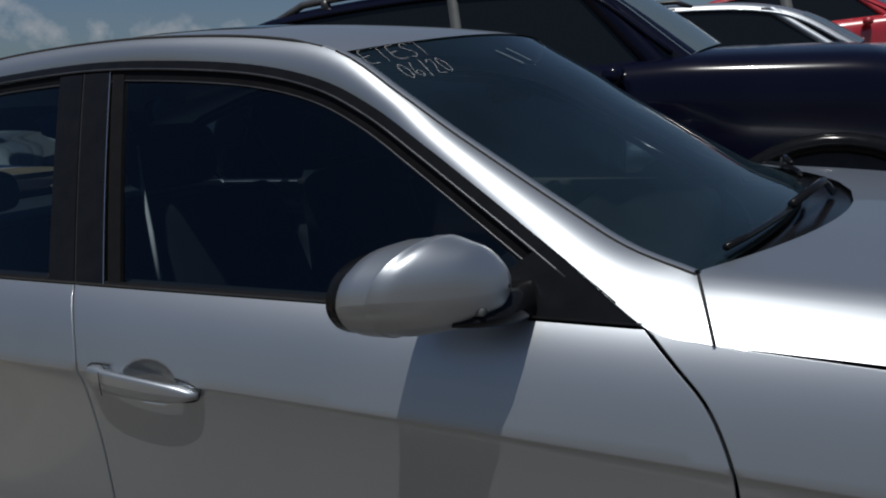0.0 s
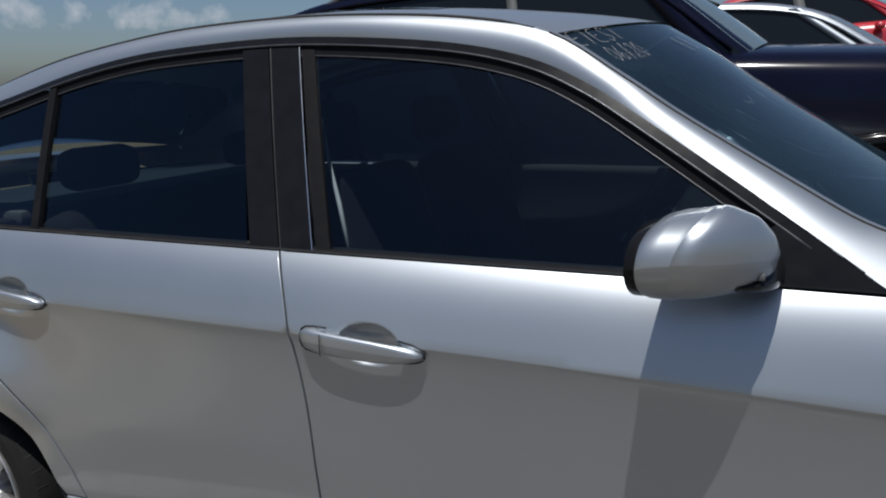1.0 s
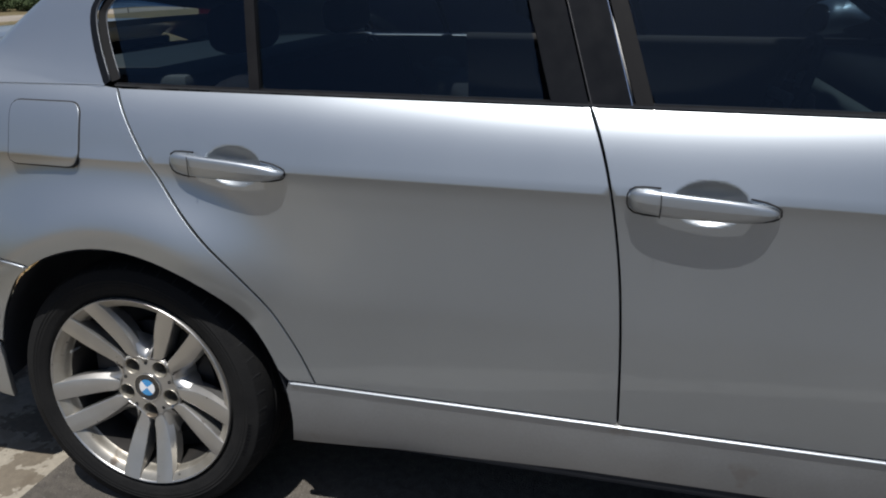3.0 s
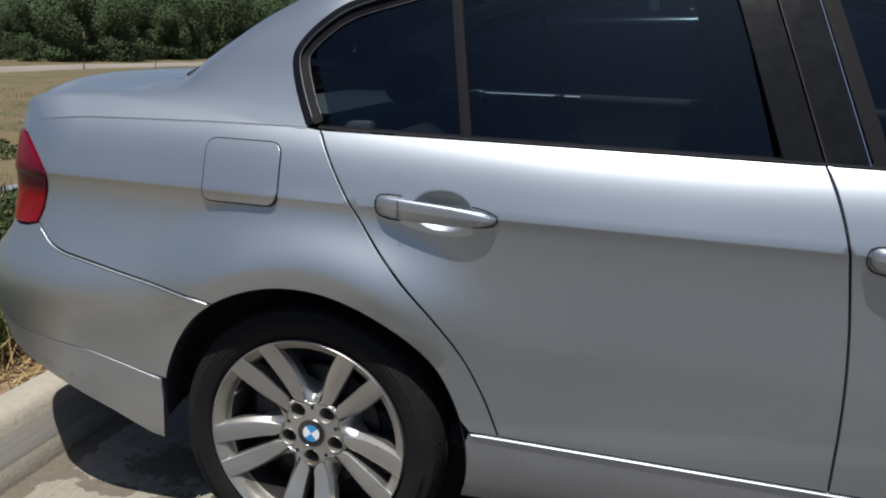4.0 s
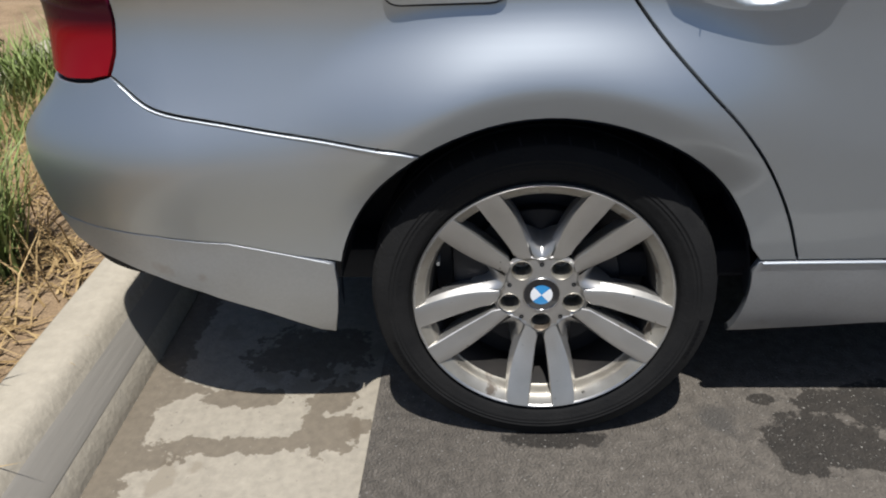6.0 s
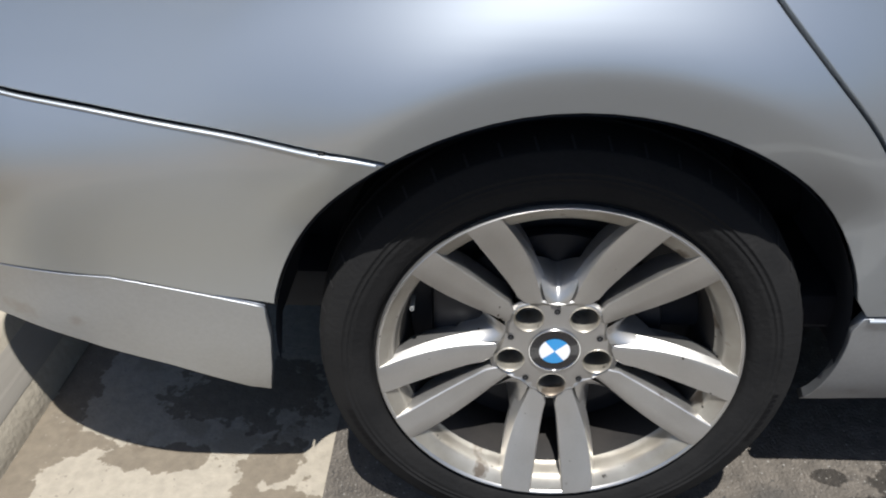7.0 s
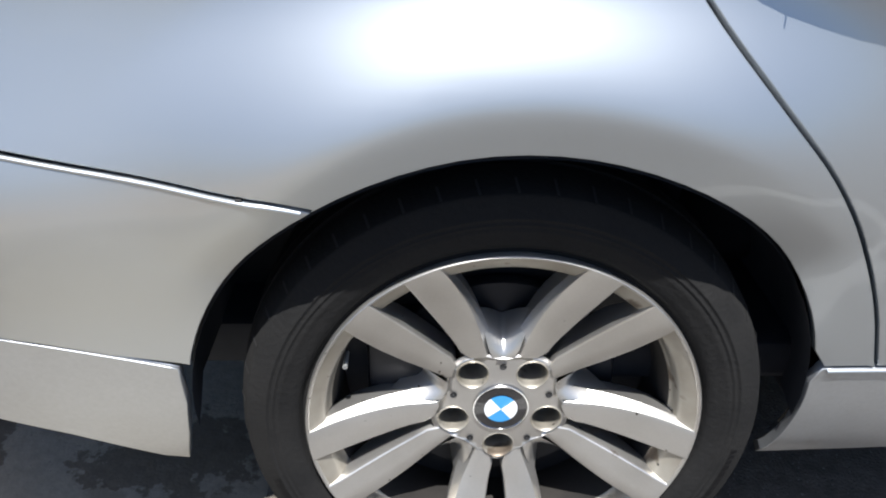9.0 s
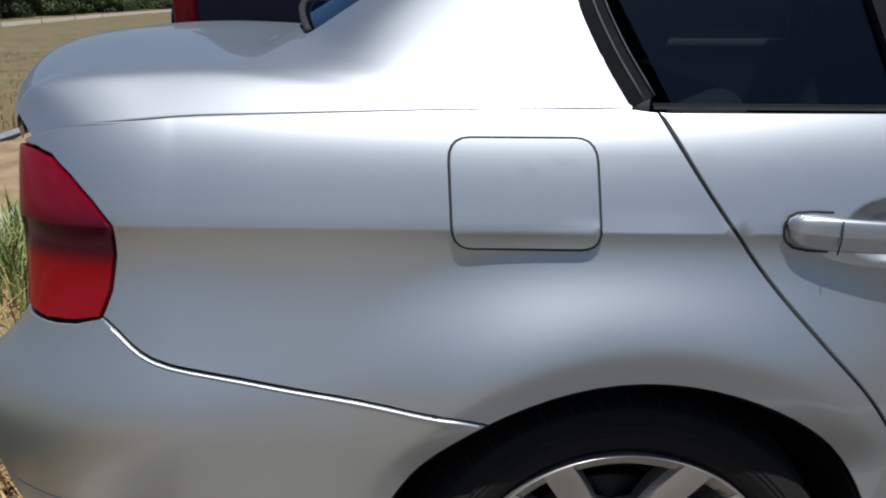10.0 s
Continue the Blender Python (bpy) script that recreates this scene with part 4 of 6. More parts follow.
# ---- dark inner structure, floor and cabin ----
rows = [[Vector((x, -(half_width(x, z) - 0.055), z)) for z in (0.2, 0.3, 0.4, 0.6, 0.8, 0.97)] + [Vector((x, -(half_width(x, 0.998) - 0.05), 1.001)), Vector((x, -(half_width(x, 0.998) - 0.009), 1.002))] for x in np.linspace(0.40, 2.03, 34)]
twin("inner_panel", rows, GAP, saloon)
rows = [[skin(s, z) + skin_normal(s, z) * -0.016 for z in np.linspace(0.70, 0.965, 8)] for s in np.linspace(-1.69, 0.06, 60)]
twin("inner_panel", rows, GAP, saloon)
rows = [[skin(s, z) + skin_normal(s, z) * -0.016 for z in np.linspace(0.36, 0.76, 8)] for s in np.linspace(-1.69, -0.41, 50)]
twin("inner_panel", rows, GAP, saloon)
part("underbody", box_bm(-0.62, 3.10, -0.66, 0.66, 0.22, 0.30, 0.02), LINER, saloon)
part("underbody", box_bm(0.42, 2.34, -0.81, 0.81, 0.205, 0.30, 0.02), LINER, saloon)
part("cabin_floor", box_bm(-0.05, 2.1, -0.78, 0.78, 0.30, 0.36, 0.01), CABIN, saloon)
part("parcel_shelf", box_bm(-0.42, 0.05, -0.62, 0.62, 0.96, 1.0, 0.01), CABIN_GREY, saloon)
for x0, x1 in ((1.56, 1.65), (1.73, 1.83)):
    tube("armrest_edge", [(x0, 0.735, 0.862), ((x0 + x1) / 2, 0.735, 0.860), (x1, 0.733, 0.854)], 0.004, BELT_WEB, saloon)
part("rear_bulkhead", box_bm(-0.03, 0.03, -0.74, 0.74, 0.36, 0.98, 0.01), CABIN, saloon)
part("dashboard", box_bm(1.62, 2.02, -0.76, 0.76, 0.62, 0.985, 0.05, 3), CABIN, saloon)
part("dashboard_panel", box_bm(1.585, 1.63, -0.70, 0.72, 0.66, 0.90, 0.02, 3), CABIN_GREY, saloon)


def seat(x, y, w, rear=False):
    s = part("seat", box_bm(x - 0.05, x + 0.50, y - w, y + w, 0.36, 0.58, 0.06, 3), CABIN, saloon)
    bm = box_bm(-0.07, 0.07, -w, w, 0, 0.62 if not rear else 0.50, 0.05, 3)
    bmesh.ops.rotate(bm, verts=bm.verts, cent=(0, 0, 0), matrix=Matrix.Rotation(radians(-20), 3, "Y"))
    bmesh.ops.translate(bm, verts=bm.verts, vec=(x - 0.02, y, 0.52))
    part("backrest", bm, CABIN, s)
    for hy in ((0,) if not rear else (-0.36, 0.36)):
        part("headrest", box_bm(x - 0.35 if not rear else x - 0.30, x - 0.25 if not rear else x - 0.20, y + hy - 0.13, y + hy + 0.13, 1.12 if not rear else 1.03, 1.27 if not rear else 1.15, 0.045, 3), CABIN, s)


seat(1.12, -0.37, 0.25)
seat(1.12, 0.37, 0.25)
seat(0.32, 0.0, 0.62, True)
# steering wheel on the far side
ring = [(1.50 + 0.065 * math.sin(a) , 0.37 + 0.185 * math.cos(a), 0.86 + 0.172 * math.sin(a)) for a in np.linspace(0, math.tau, 33)]
wheel = tube("steering_wheel", ring, 0.015, CABIN, saloon, label="dark three-spoke steering wheel")
tube("spoke", [(1.49, 0.20, 0.85), (1.515, 0.37, 0.85), (1.49, 0.54, 0.85)], 0.018, CABIN_GREY, wheel)
tube("column", [(1.515, 0.37, 0.85), (1.70, 0.37, 0.78)], 0.04, CABIN, wheel)
tube("seat_belt", [(0.958, -0.612, 1.235), (0.985, -0.64, 1.15), (1.02, -0.668, 1.07), (1.055, -0.696, 0.97)], [0.002, 0.004, 0.005, 0.005], BELT_WEB, saloon, label="pale seat belt strap")
tube("interior_mirror", [(1.56, -0.10, 1.31), (1.56, 0.10, 1.31)], 0.028, CABIN, saloon)

# ---- door handles ----


def handle(doors, x0, x1, zc, lock):
    w = x1 - x0
    for door, side in zip(doors, (1, -1)):
        rows = []
        st = [0, 0.015, 0.05, 0.12, 0.22, 0.35, 0.5, 0.65, 0.8, 0.9, 0.96, 0.99, 1.0]
        hh = [0.004, 0.013, 0.019, 0.0215, 0.0215, 0.021, 0.0205, 0.0195, 0.017, 0.0135, 0.009, 0.005, 0.002]
        oo = [0.004, 0.013, 0.019, 0.023, 0.0255, 0.027, 0.0275, 0.027, 0.0245, 0.0205, 0.0155, 0.0095, 0.004]
        zz = [0.004, 0.004, 0.003, 0.002, 0.001, 0, -0.001, -0.002, -0.003, -0.004, -0.005, -0.005, -0.005]
        for t, h, o, dz in zip(st, hh, oo, zz):
            x = x0 + w * t
            z = zc + dz - 0.003 * (t - 0.5)
            y = float(np.interp(x, [-0.3, 0.2, 0.5, 1.2, 2.3], [0.846, 0.868, 0.877, 0.884, 0.883]))
            r = []
            thick = 0.013 if 0.13 < t < 0.88 else o + 0.004
            for k in range(17):
                a = math.tau * k / 16
                c, s = math.cos(a), math.sin(a)
                c = math.copysign(abs(c) ** 0.5, c)
                s = math.copysign(abs(s) ** 0.6, s)
                r.append(Vector((x, -side * (y + o - thick / 2 + c * thick / 2 + 0.004 * min(0.0, s)), z + h * s)))
            rows.append(r)
        ob = sheet("door_handle", rows, SILVER, door, flip=(side == -1), label="silver pull handle")
        if lock:
            xx = x0 + 0.052
            yy = 0.9080 if x0 > 0.5 else 0.8930
            tube("lock_cap_gap", [(xx, -side * (yy + 0.002), zc + 0.022), (xx + 0.001, -side * (yy + 0.0035), zc), (xx, -side * (yy + 0.001), zc - 0.020)], 0.0009, GAP, door)
        # outline seal
        pts = []
        for t, h, dz in zip(st, hh, zz):
            x = x0 - 0.003 + (w + 0.006) * t
            y = float(np.interp(x, [-0.3, 0.2, 0.5, 1.2, 2.3], [0.846, 0.868, 0.877, 0.884, 0.883])) + 0.0015
            pts.append((x, y, zc + dz, h + 0.003))
        a = [(x, -side * y, z + h) for x, y, z, h in pts if x < x0 + 0.075]
        b = [(x, -side * (y + 0.002), z - h) for x, y, z, h in pts if x < x0 + 0.075]
        c = [(x, -side * y, z + h) for x, y, z, h in pts if x > x1 - 0.065]
        d = [(x, -side * (y + 0.002), z - h) for x, y, z, h in pts if x > x1 - 0.065]
        tube("handle_seal", b[::-1] + a, 0.0016, GAP, door)
        tube("handle_seal", c + d[::-1], 0.0016, GAP, door)


doors = {n: [o for o in saloon.children if o.name.split(".")[0] == n] for n in ("front_door", "rear_door")}
handle(doors["front_door"], 1.051, 1.293, 0.851, True)
handle(doors["rear_door"], 0.157, 0.403, 0.861, True)

# ---- door mirrors ----
for side in (1, -1):
    rows = []
    secs = ((1.677, 0.950, 1.065, 0.080, 0.048), (1.683, 0.950, 1.068, 0.0845, 0.0540), (1.695, 0.949, 1.0705, 0.0866, 0.0580), (1.708, 0.948, 1.072, 0.0878, 0.0602), (1.7115, 0.948, 1.073, 0.0890, 0.0618), (1.716, 0.947, 1.0735, 0.0880, 0.0612),
            (1.738, 0.944, 1.074, 0.0855, 0.0610), (1.770, 0.934, 1.072, 0.0750, 0.0545), (1.798, 0.922, 1.070, 0.0600, 0.0470), (1.818, 0.911, 1.067, 0.043, 0.0345), (1.831, 0.904, 1.066, 0.025, 0.021), (1.837, 0.90, 1.066, 0.003, 0.002))
    leans = (0.004, 0.006, 0.013, 0.025, 0.029, 0.029, 0.022, 0.013, 0.006, 0.002, 0.0, 0.0)
    secs = [q + (b, k) for k, (q, b) in enumerate(zip(secs, leans))]
    secs = secs[:5] + [tuple(q) for q in spline(secs[4:], 4)[1:]]
    for x, cy, cz, ry, rz, tilt, n in secs:
        r = []
        for k in range(41):
            a = math.tau * k / 40
            c, s = math.cos(a), math.sin(a)
            # the underside is flatter, so that a crease runs from the rim to the tail
            e = 0.95 if s > 0 else 1.22
            zz = math.copysign(abs(s) ** e, s)
            yy = math.copysign(abs(c) ** (0.85 if s > 0 else 1.05), c)
            lean = 1.35 * tilt * max(0.0, (zz + 0.4) / 1.4) ** 2
            r.append(Vector((x - 0.020 * yy * (1 - n / 11) + lean, -side * (cy + ry * yy), cz + rz * zz - 0.010 * (1 - n / 14) * min(1.0, max(0.0, 0.5 - zz)))))
        rows.append(r)
    shell = sheet("door_mirror", rows[4:], SILVER, saloon, flip=(side == 1), label="silver door mirror shell")
    sheet("mirror_collar", rows[:5], SILVER, shell, flip=(side == 1))
    c = sum((p for p in rows[0][:-1]), Vector()) / 40
    rim = [[p + Vector((0.001, 0, 0)) for p in rows[0]], [c + (p - c) * 1.0 + Vector((-0.014, 0, 0)) for p in rows[0]], [c + (p - c) * 0.93 + Vector((-0.016, 0, 0)) for p in rows[0]], [c + (p - c) * 0.90 + Vector((-0.006, 0, 0)) for p in rows[0]]]
    sheet("mirror_rim", rim, BLACK_TRIM, shell, flip=(side == -1))
    obj("mirror_glass", [c + (p - c) * 0.9 + Vector((-0.006, 0, 0)) for p in rows[0][:-1]], [tuple(range(40))], CHROME, shell, smooth=False)
    rows = []
    for x, y, z, ry, rz in ((1.762, 0.938, 1.030, 0.040, 0.010), (1.786, 0.915, 1.029, 0.044, 0.016), (1.806, 0.886, 1.028, 0.042, 0.022), (1.820, 0.856, 1.026, 0.037, 0.026), (1.829, 0.826, 1.024, 0.032, 0.028), (1.833, 0.80, 1.022, 0.030, 0.029)):
        rows.append([Vector((x + 0.6 * ry * math.cos(k * math.tau / 16), -side * (y + 0.8 * ry * math.cos(k * math.tau / 16)), z + rz * math.sin(k * math.tau / 16))) for k in range(17)])
    sheet("mirror_foot", rows, BLACK_TRIM, shell, flip=(side == 1))
    part("turn_signal", box_bm(1.805, 1.819, -side * 0.940 - 0.010, -side * 0.940 + 0.010, 1.036, 1.047, 0.003), CABIN_GREY, shell, "clear side repeater lens")

# ---- wheels ----


def spoke_face(v):
    """Depth of a spoke's face at the radius v: it sinks into the hub and rises to the rim's edge."""
    return curve(v, [0.058, 0.066, 0.073, 0.083, 0.11, 0.15, 0.19, 0.215, 0.2345], [0.0405, 0.0388, 0.0374, 0.0356, 0.0316, 0.0215, 0.0090, 0.0005, -0.0062])


def spoke_bm():
    """One blade of a pair: outward is -y, the pair's axis +z. Flat face, bevelled flanks, flush with the rim edge."""
    bm = bmesh.new()
    steps = [0.058, 0.066, 0.072, 0.077, 0.0805] + [0.083 + 0.01515 * k for k in range(11)]
    n = len(steps)
    front = []
    for k, v in enumerate(steps):
        t = max(0.0, (v - 0.083) / (0.2345 - 0.083))
        ui = curve(v, [0.058, 0.072, 0.0805, 0.086, 0.11, 0.15, 0.19, 0.2345], [0.0215, 0.0205, 0.0130, 0.0035, 0.0075, 0.0125, 0.0170, 0.0215])
        uo = curve(v, [0.058, 0.083, 0.11, 0.15, 0.19, 0.2345], [0.0270, 0.0315, 0.0410, 0.0535, 0.0620, 0.0665])
        y = spoke_face(v)
        fl = 0.007 * (1 - t) + 0.002
        back = min(0.045, 0.02 + (0.2345 - v) * 0.5)
        row = []
        for u, dy in ((ui + 0.003, back), (ui, 0.007), (ui + 0.0015, 0.001), (ui + 0.003, 0.0), ((ui + uo) / 2, -0.0006), (uo - 0.004, 0.0), (uo - 0.001, 0.0012), (uo + fl, 0.012 + 0.006 * (1 - t)), (uo + fl * 0.4, back)):
            row.append(bm.verts.new((u, y + dy, math.sqrt(max(v * v - u * u, 0)))))
        front.append(row)
    for k in range(n - 1):
        for j in range(8):
            bm.faces.new((front[k][j], front[k][j + 1], front[k + 1][j + 1], front[k + 1][j]))
    bm.faces.new(front[0])
    bm.faces.new(front[-1][::-1])
    return bm


def wheel():
    w = new("wheel")
    w.parent = saloon
    # tyre
    prof = [(0.228, 0.02), (0.2318, 0.006), (0.2375, 0.0065), (0.2395, 0.0045), (0.2412, 0.0000), (0.2445, -0.0030), (0.252, -0.0056), (0.262, -0.0074), (0.2645, -0.0086), (0.267, -0.0078), (0.2695, -0.0079), (0.2705, -0.0090), (0.2720, -0.0090), (0.2730, -0.0080), (0.2765, -0.0081), (0.2775, -0.0091), (0.2790, -0.0091), (0.280, -0.0083), (0.291, -0.0060), (0.2985, -0.0012), (0.3015, -0.0005), (0.3025, 0.001), (0.3060, 0.009), (0.3095, 0.019), (0.3130, 0.034), (0.3145, 0.052), (0.309, 0.053), (0.309, 0.060), (0.316, 0.061), (0.3165, 0.085), (0.310, 0.086), (0.310, 0.094), (0.3165, 0.095), (0.3165, 0.13), (0.309, 0.131), (0.309, 0.14), (0.3155, 0.141), (0.3135, 0.18), (0.30, 0.212), (0.24, 0.215), (0.225, 0.19)]
    ty = lathe("tyre", prof, TYRE, w, seg=96, sharp=50, label="worn black tyre")
    for v in ty.data.vertices:
        if v.co.z < -HUB_Z + 0.002:
            v.co.z = -HUB_Z + 0.002
    # tread notches on the shoulder
    bm = bmesh.new()
    for k in range(48):
        a = k * math.tau / 48
        if math.sin(a) < -0.93:
            continue
        rad, tan = Vector((math.cos(a), 0, math.sin(a))), Vector((-math.sin(a), 0, math.cos(a)))
        p = [rad * r + tan * t + Vector((0, y, 0)) for r, y, t in ((0.3020, 0.0005, -0.0016), (0.3020, 0.0005, 0.0016), (0.3105, 0.022, 0.0042), (0.3105, 0.022, 0.0012))]
        q = [bm.verts.new(v + rad * 0.0011 + Vector((0, -0.0008, 0))) for v in p]
        bm.faces.new(q)
    tagged(part("tread_relief", bm, GAP, ty), kind="stuff")
    # raised marks on the sidewall that cannot be read
    bm = bmesh.new()
    rnd = random.Random(4)
    for a0, a1, r0, r1 in ((-24, -6, 0.281, 0.289), (196, 214, 0.281, 0.289)):
        a = a0
        while a < a1:
            wd = rnd.choice((0.9, 1.5, 1.9))
            vs = [bm.verts.new((r * math.cos(radians(g)), -0.0092 + (0.0028 if r > 0.285 else 0), r * math.sin(radians(g)))) for r, g in ((r0, a), (r0, a + wd), (r1, a + wd), (r1, a))]
            bm.faces.new(vs)
            a += wd + 0.8
    tagged(part("sidewall_relief", bm, RUBBER, ty), kind="stuff")
    # rim: lip, barrel, hub
    rim = lathe("rim", [(0.2355, 0.006), (0.2345, 0.000), (0.2320, -0.0030), (0.2285, -0.0012), (0.2225, 0.0025), (0.2165, 0.0070), (0.2145, 0.0100), (0.2130, 0.0160), (0.2118, 0.024), (0.2105, 0.030), (0.2085, 0.033)], ALLOY_DIRTY, w, seg=96, sharp=60, label="silver ten-spoke alloy rim with brake dust")
    rim.scale = (0.99, 1, 0.99)
    # barrel behind the rim well, near-black over its whole depth
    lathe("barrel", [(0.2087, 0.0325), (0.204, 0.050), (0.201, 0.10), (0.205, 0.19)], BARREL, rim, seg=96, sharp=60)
    lathe("rim_lip", [(0.2364, 0.004), (0.2362, -0.0050), (0.2348, -0.0062), (0.2334, -0.0056), (0.2322, -0.0040), (0.2300, 0.001), (0.2280, 0.004)], ALLOY, rim, seg=96, sharp=60)
    for k in range(5):
        ang = radians(-90 + 72 * k)
        for m in (1, -1):
            bm = spoke_bm()
            for v in bm.verts:
                u, y, r = v.co
                u *= m
                d = Vector((math.cos(ang), 0, math.sin(ang)))
                e = Vector((-math.sin(ang), 0, math.cos(ang)))
                v.co = d * r + e * u + Vector((0, y, 0))
            bmesh.ops.recalc_face_normals(bm, faces=bm.faces)
            part("spoke", smooth_bm(bm, 22), ALLOY, rim)
    # hub with five bolt holes
    seg = 80
    outline = []
    for k in range(seg):
        a = k * math.tau / seg
        outline.append((0.0795 * math.cos(a) * (1 - 0.11 * math.cos(5 * (a - radians(-54)))), 0.0795 * math.sin(a) * (1 - 0.11 * math.cos(5 * (a - radians(-54))))))
    from mathutils.geometry import delaunay_2d_cdt
    verts = [Vector(p) for p in outline]
    edges = [(i, (i + 1) % seg) for i in range(seg)]
    hole_c = [(0.0615 * math.cos(radians(-90 + 72 * k)), 0.0615 * math.sin(radians(-90 + 72 * k))) for k in range(5)]
    for cx, cz in hole_c:
        b0 = len(verts)
        verts += [Vector((cx + 0.0190 * math.cos(j * math.tau / 20), cz + 0.0190 * math.sin(j * math.tau / 20))) for j in range(20)]
        edges += [(b0 + j, b0 + (j + 1) % 20) for j in range(20)]
    for gx in np.arange(-0.09, 0.09, 0.008):
        for gz in np.arange(-0.09, 0.09, 0.008):
            if math.hypot(gx, gz) < 0.074 and all(math.hypot(gx - a, gz - b) > 0.0215 for a, b in hole_c):
                verts.append(Vector((gx, gz)))
    v2, _, fs, _, _, _ = delaunay_2d_cdt(verts, edges, [], 1, 1e-6)
    keep = []
    for f in fs:
        c = sum((v2[i] for i in f), Vector((0, 0))) / len(f)
        if all(math.hypot(c.x - a, c.y - b) > 0.0189 for a, b in hole_c):
            keep.append(f)

    def hub_y(r):
        return 0.0368 - 0.003 * ease((0.09 - r) / 0.05)

    hv = [(p.x, hub_y(p.length), p.y) for p in v2]
    # rolled edge of the hub falling back between the spokes
    rim_i = [min(range(len(v2)), key=lambda i: (v2[i].x - q[0]) ** 2 + (v2[i].y - q[1]) ** 2) for q in outline]
    last = rim_i
    for grow, back in ((0.0015, 0.0004), (0.0030, 0.0014), (0.0038, 0.0035), (0.0040, 0.020)):
        ring = []
        for q in outline:
            c = 0.5 + 0.5 * math.cos(5 * (math.atan2(q[1], q[0]) - radians(-54)))
            d = Vector(q).normalized() * grow * (0.2 + 0.8 * c)
            ring.append(len(hv))
            hv.append((q[0] + d.x, 0.0366 + back * (0.1 + 0.9 * c * c), q[1] + d.y))
        keep += [(last[k], last[(k + 1) % seg], ring[(k + 1) % seg], ring[k]) for k in range(seg)]
        last = ring
    obj("hub", hv, keep, ALLOY, rim)
    # saddle-shaped webs between neighbouring pairs of spokes
    for k in range(5):
        rows = []
        for q in np.linspace(-1, 1, 15):
            col = []
            for g in np.linspace(0, 1, 14):
                v = 0.066 + g * (0.042 + 0.034 * abs(q) ** 1.5)
                uo = curve(v, [0.058, 0.083, 0.11, 0.15, 0.19], [0.0300, 0.0350, 0.0440, 0.0560, 0.0635])
                a = radians(-54 + 72 * k) + q * (radians(36) - math.asin(uo / v) * 0.98)
                y = spoke_face(v) - spoke_face(0.066) + 0.0374 + (0.050 - 0.026 * abs(q) ** 2) * g ** 2.0 + 0.002 * g
                col.append(Vector((v * math.cos(a), y, v * math.sin(a))))
            rows.append(col)
        sheet("spoke_web", rows, ALLOY, rim, flip=True)
    for cx, cz in hole_c:
        hole = lathe("bolt_hole", [(0.0205, 0.0355), (0.0196, 0.0328), (0.0183, 0.0345), (0.0178, 0.0375), (0.0172, 0.078), (0.002, 0.080)], ALLOY_DIRTY, rim, (cx, 0, cz), 20, sharp=60)
        lathe("bolt", [(0.0095, 0.080), (0.0095, 0.066), (0.007, 0.064), (0.001, 0.064)], DISC, hole, (cx, 0, cz), 6)
    for k in range(5):
        a = radians(-54 + 72 * k)
        lathe("bolt_hole", [(0.0045, 0.0336), (0.0035, 0.0339), (0.0008, 0.0343)], GAP, rim, (0.062 * math.cos(a), 0, 0.062 * math.sin(a)), 10)
    cap_ = lathe("centre_cap", [(0.0345, 0.0370), (0.0345, 0.0318), (0.0335, 0.0308), (0.0325, 0.0318), (0.0005, 0.0303)], BLACK_GLOSS, rim, seg=40)
    lathe("cap_ring", [(0.0350, 0.0325), (0.0345, 0.0303), (0.0333, 0.0303), (0.0328, 0.0316)], CHROME, cap_, seg=40)
    for q in range(4):
        a0 = radians(45 + 90 * q - 5)
        pts = [(0, 0.0295, 0)] + [(0.0205 * math.cos(a0 + j * math.pi / 20), 0.0301, 0.0205 * math.sin(a0 + j * math.pi / 20)) for j in range(11)]
        obj("cap_quarter", pts, [(0, j + 1, j + 2) for j in range(10)], (BLUE, WHITE)[q % 2], cap_, smooth=False)
    lathe("valve", [(0.001, 0.0), (0.003, 0.0), (0.003, 0.012), (0.0025, 0.03)], STEEL, rim, (-0.188, 0.016, 0.075), 10)
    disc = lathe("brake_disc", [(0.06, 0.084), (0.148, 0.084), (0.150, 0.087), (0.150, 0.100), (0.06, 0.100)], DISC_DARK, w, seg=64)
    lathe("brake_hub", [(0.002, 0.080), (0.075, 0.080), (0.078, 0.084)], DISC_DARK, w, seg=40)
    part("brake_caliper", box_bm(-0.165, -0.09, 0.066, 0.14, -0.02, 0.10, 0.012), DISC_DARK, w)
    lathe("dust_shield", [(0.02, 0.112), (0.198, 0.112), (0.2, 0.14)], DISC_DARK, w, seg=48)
    # everything that turns hangs directly under the wheel
    for r in list(w.children):
        for ob in list(r.children):
            for q in list(ob.children):
                q.parent, q.scale = w, r.scale
            ob.parent, ob.scale = w, r.scale
    return w


first = wheel()
for x, side in ((0.0, -1), (2.76, 1), (2.76, -1)):
    copy_thing(first, pose(x, -0.871 * side, HUB_Z) @ pose(0, 0, 0, -3.2, 0, 0 if side == 1 else 180)).parent = saloon
first.matrix_basis = pose(-0.006, -0.871, HUB_Z) @ pose(0, 0, 0, -3.2)
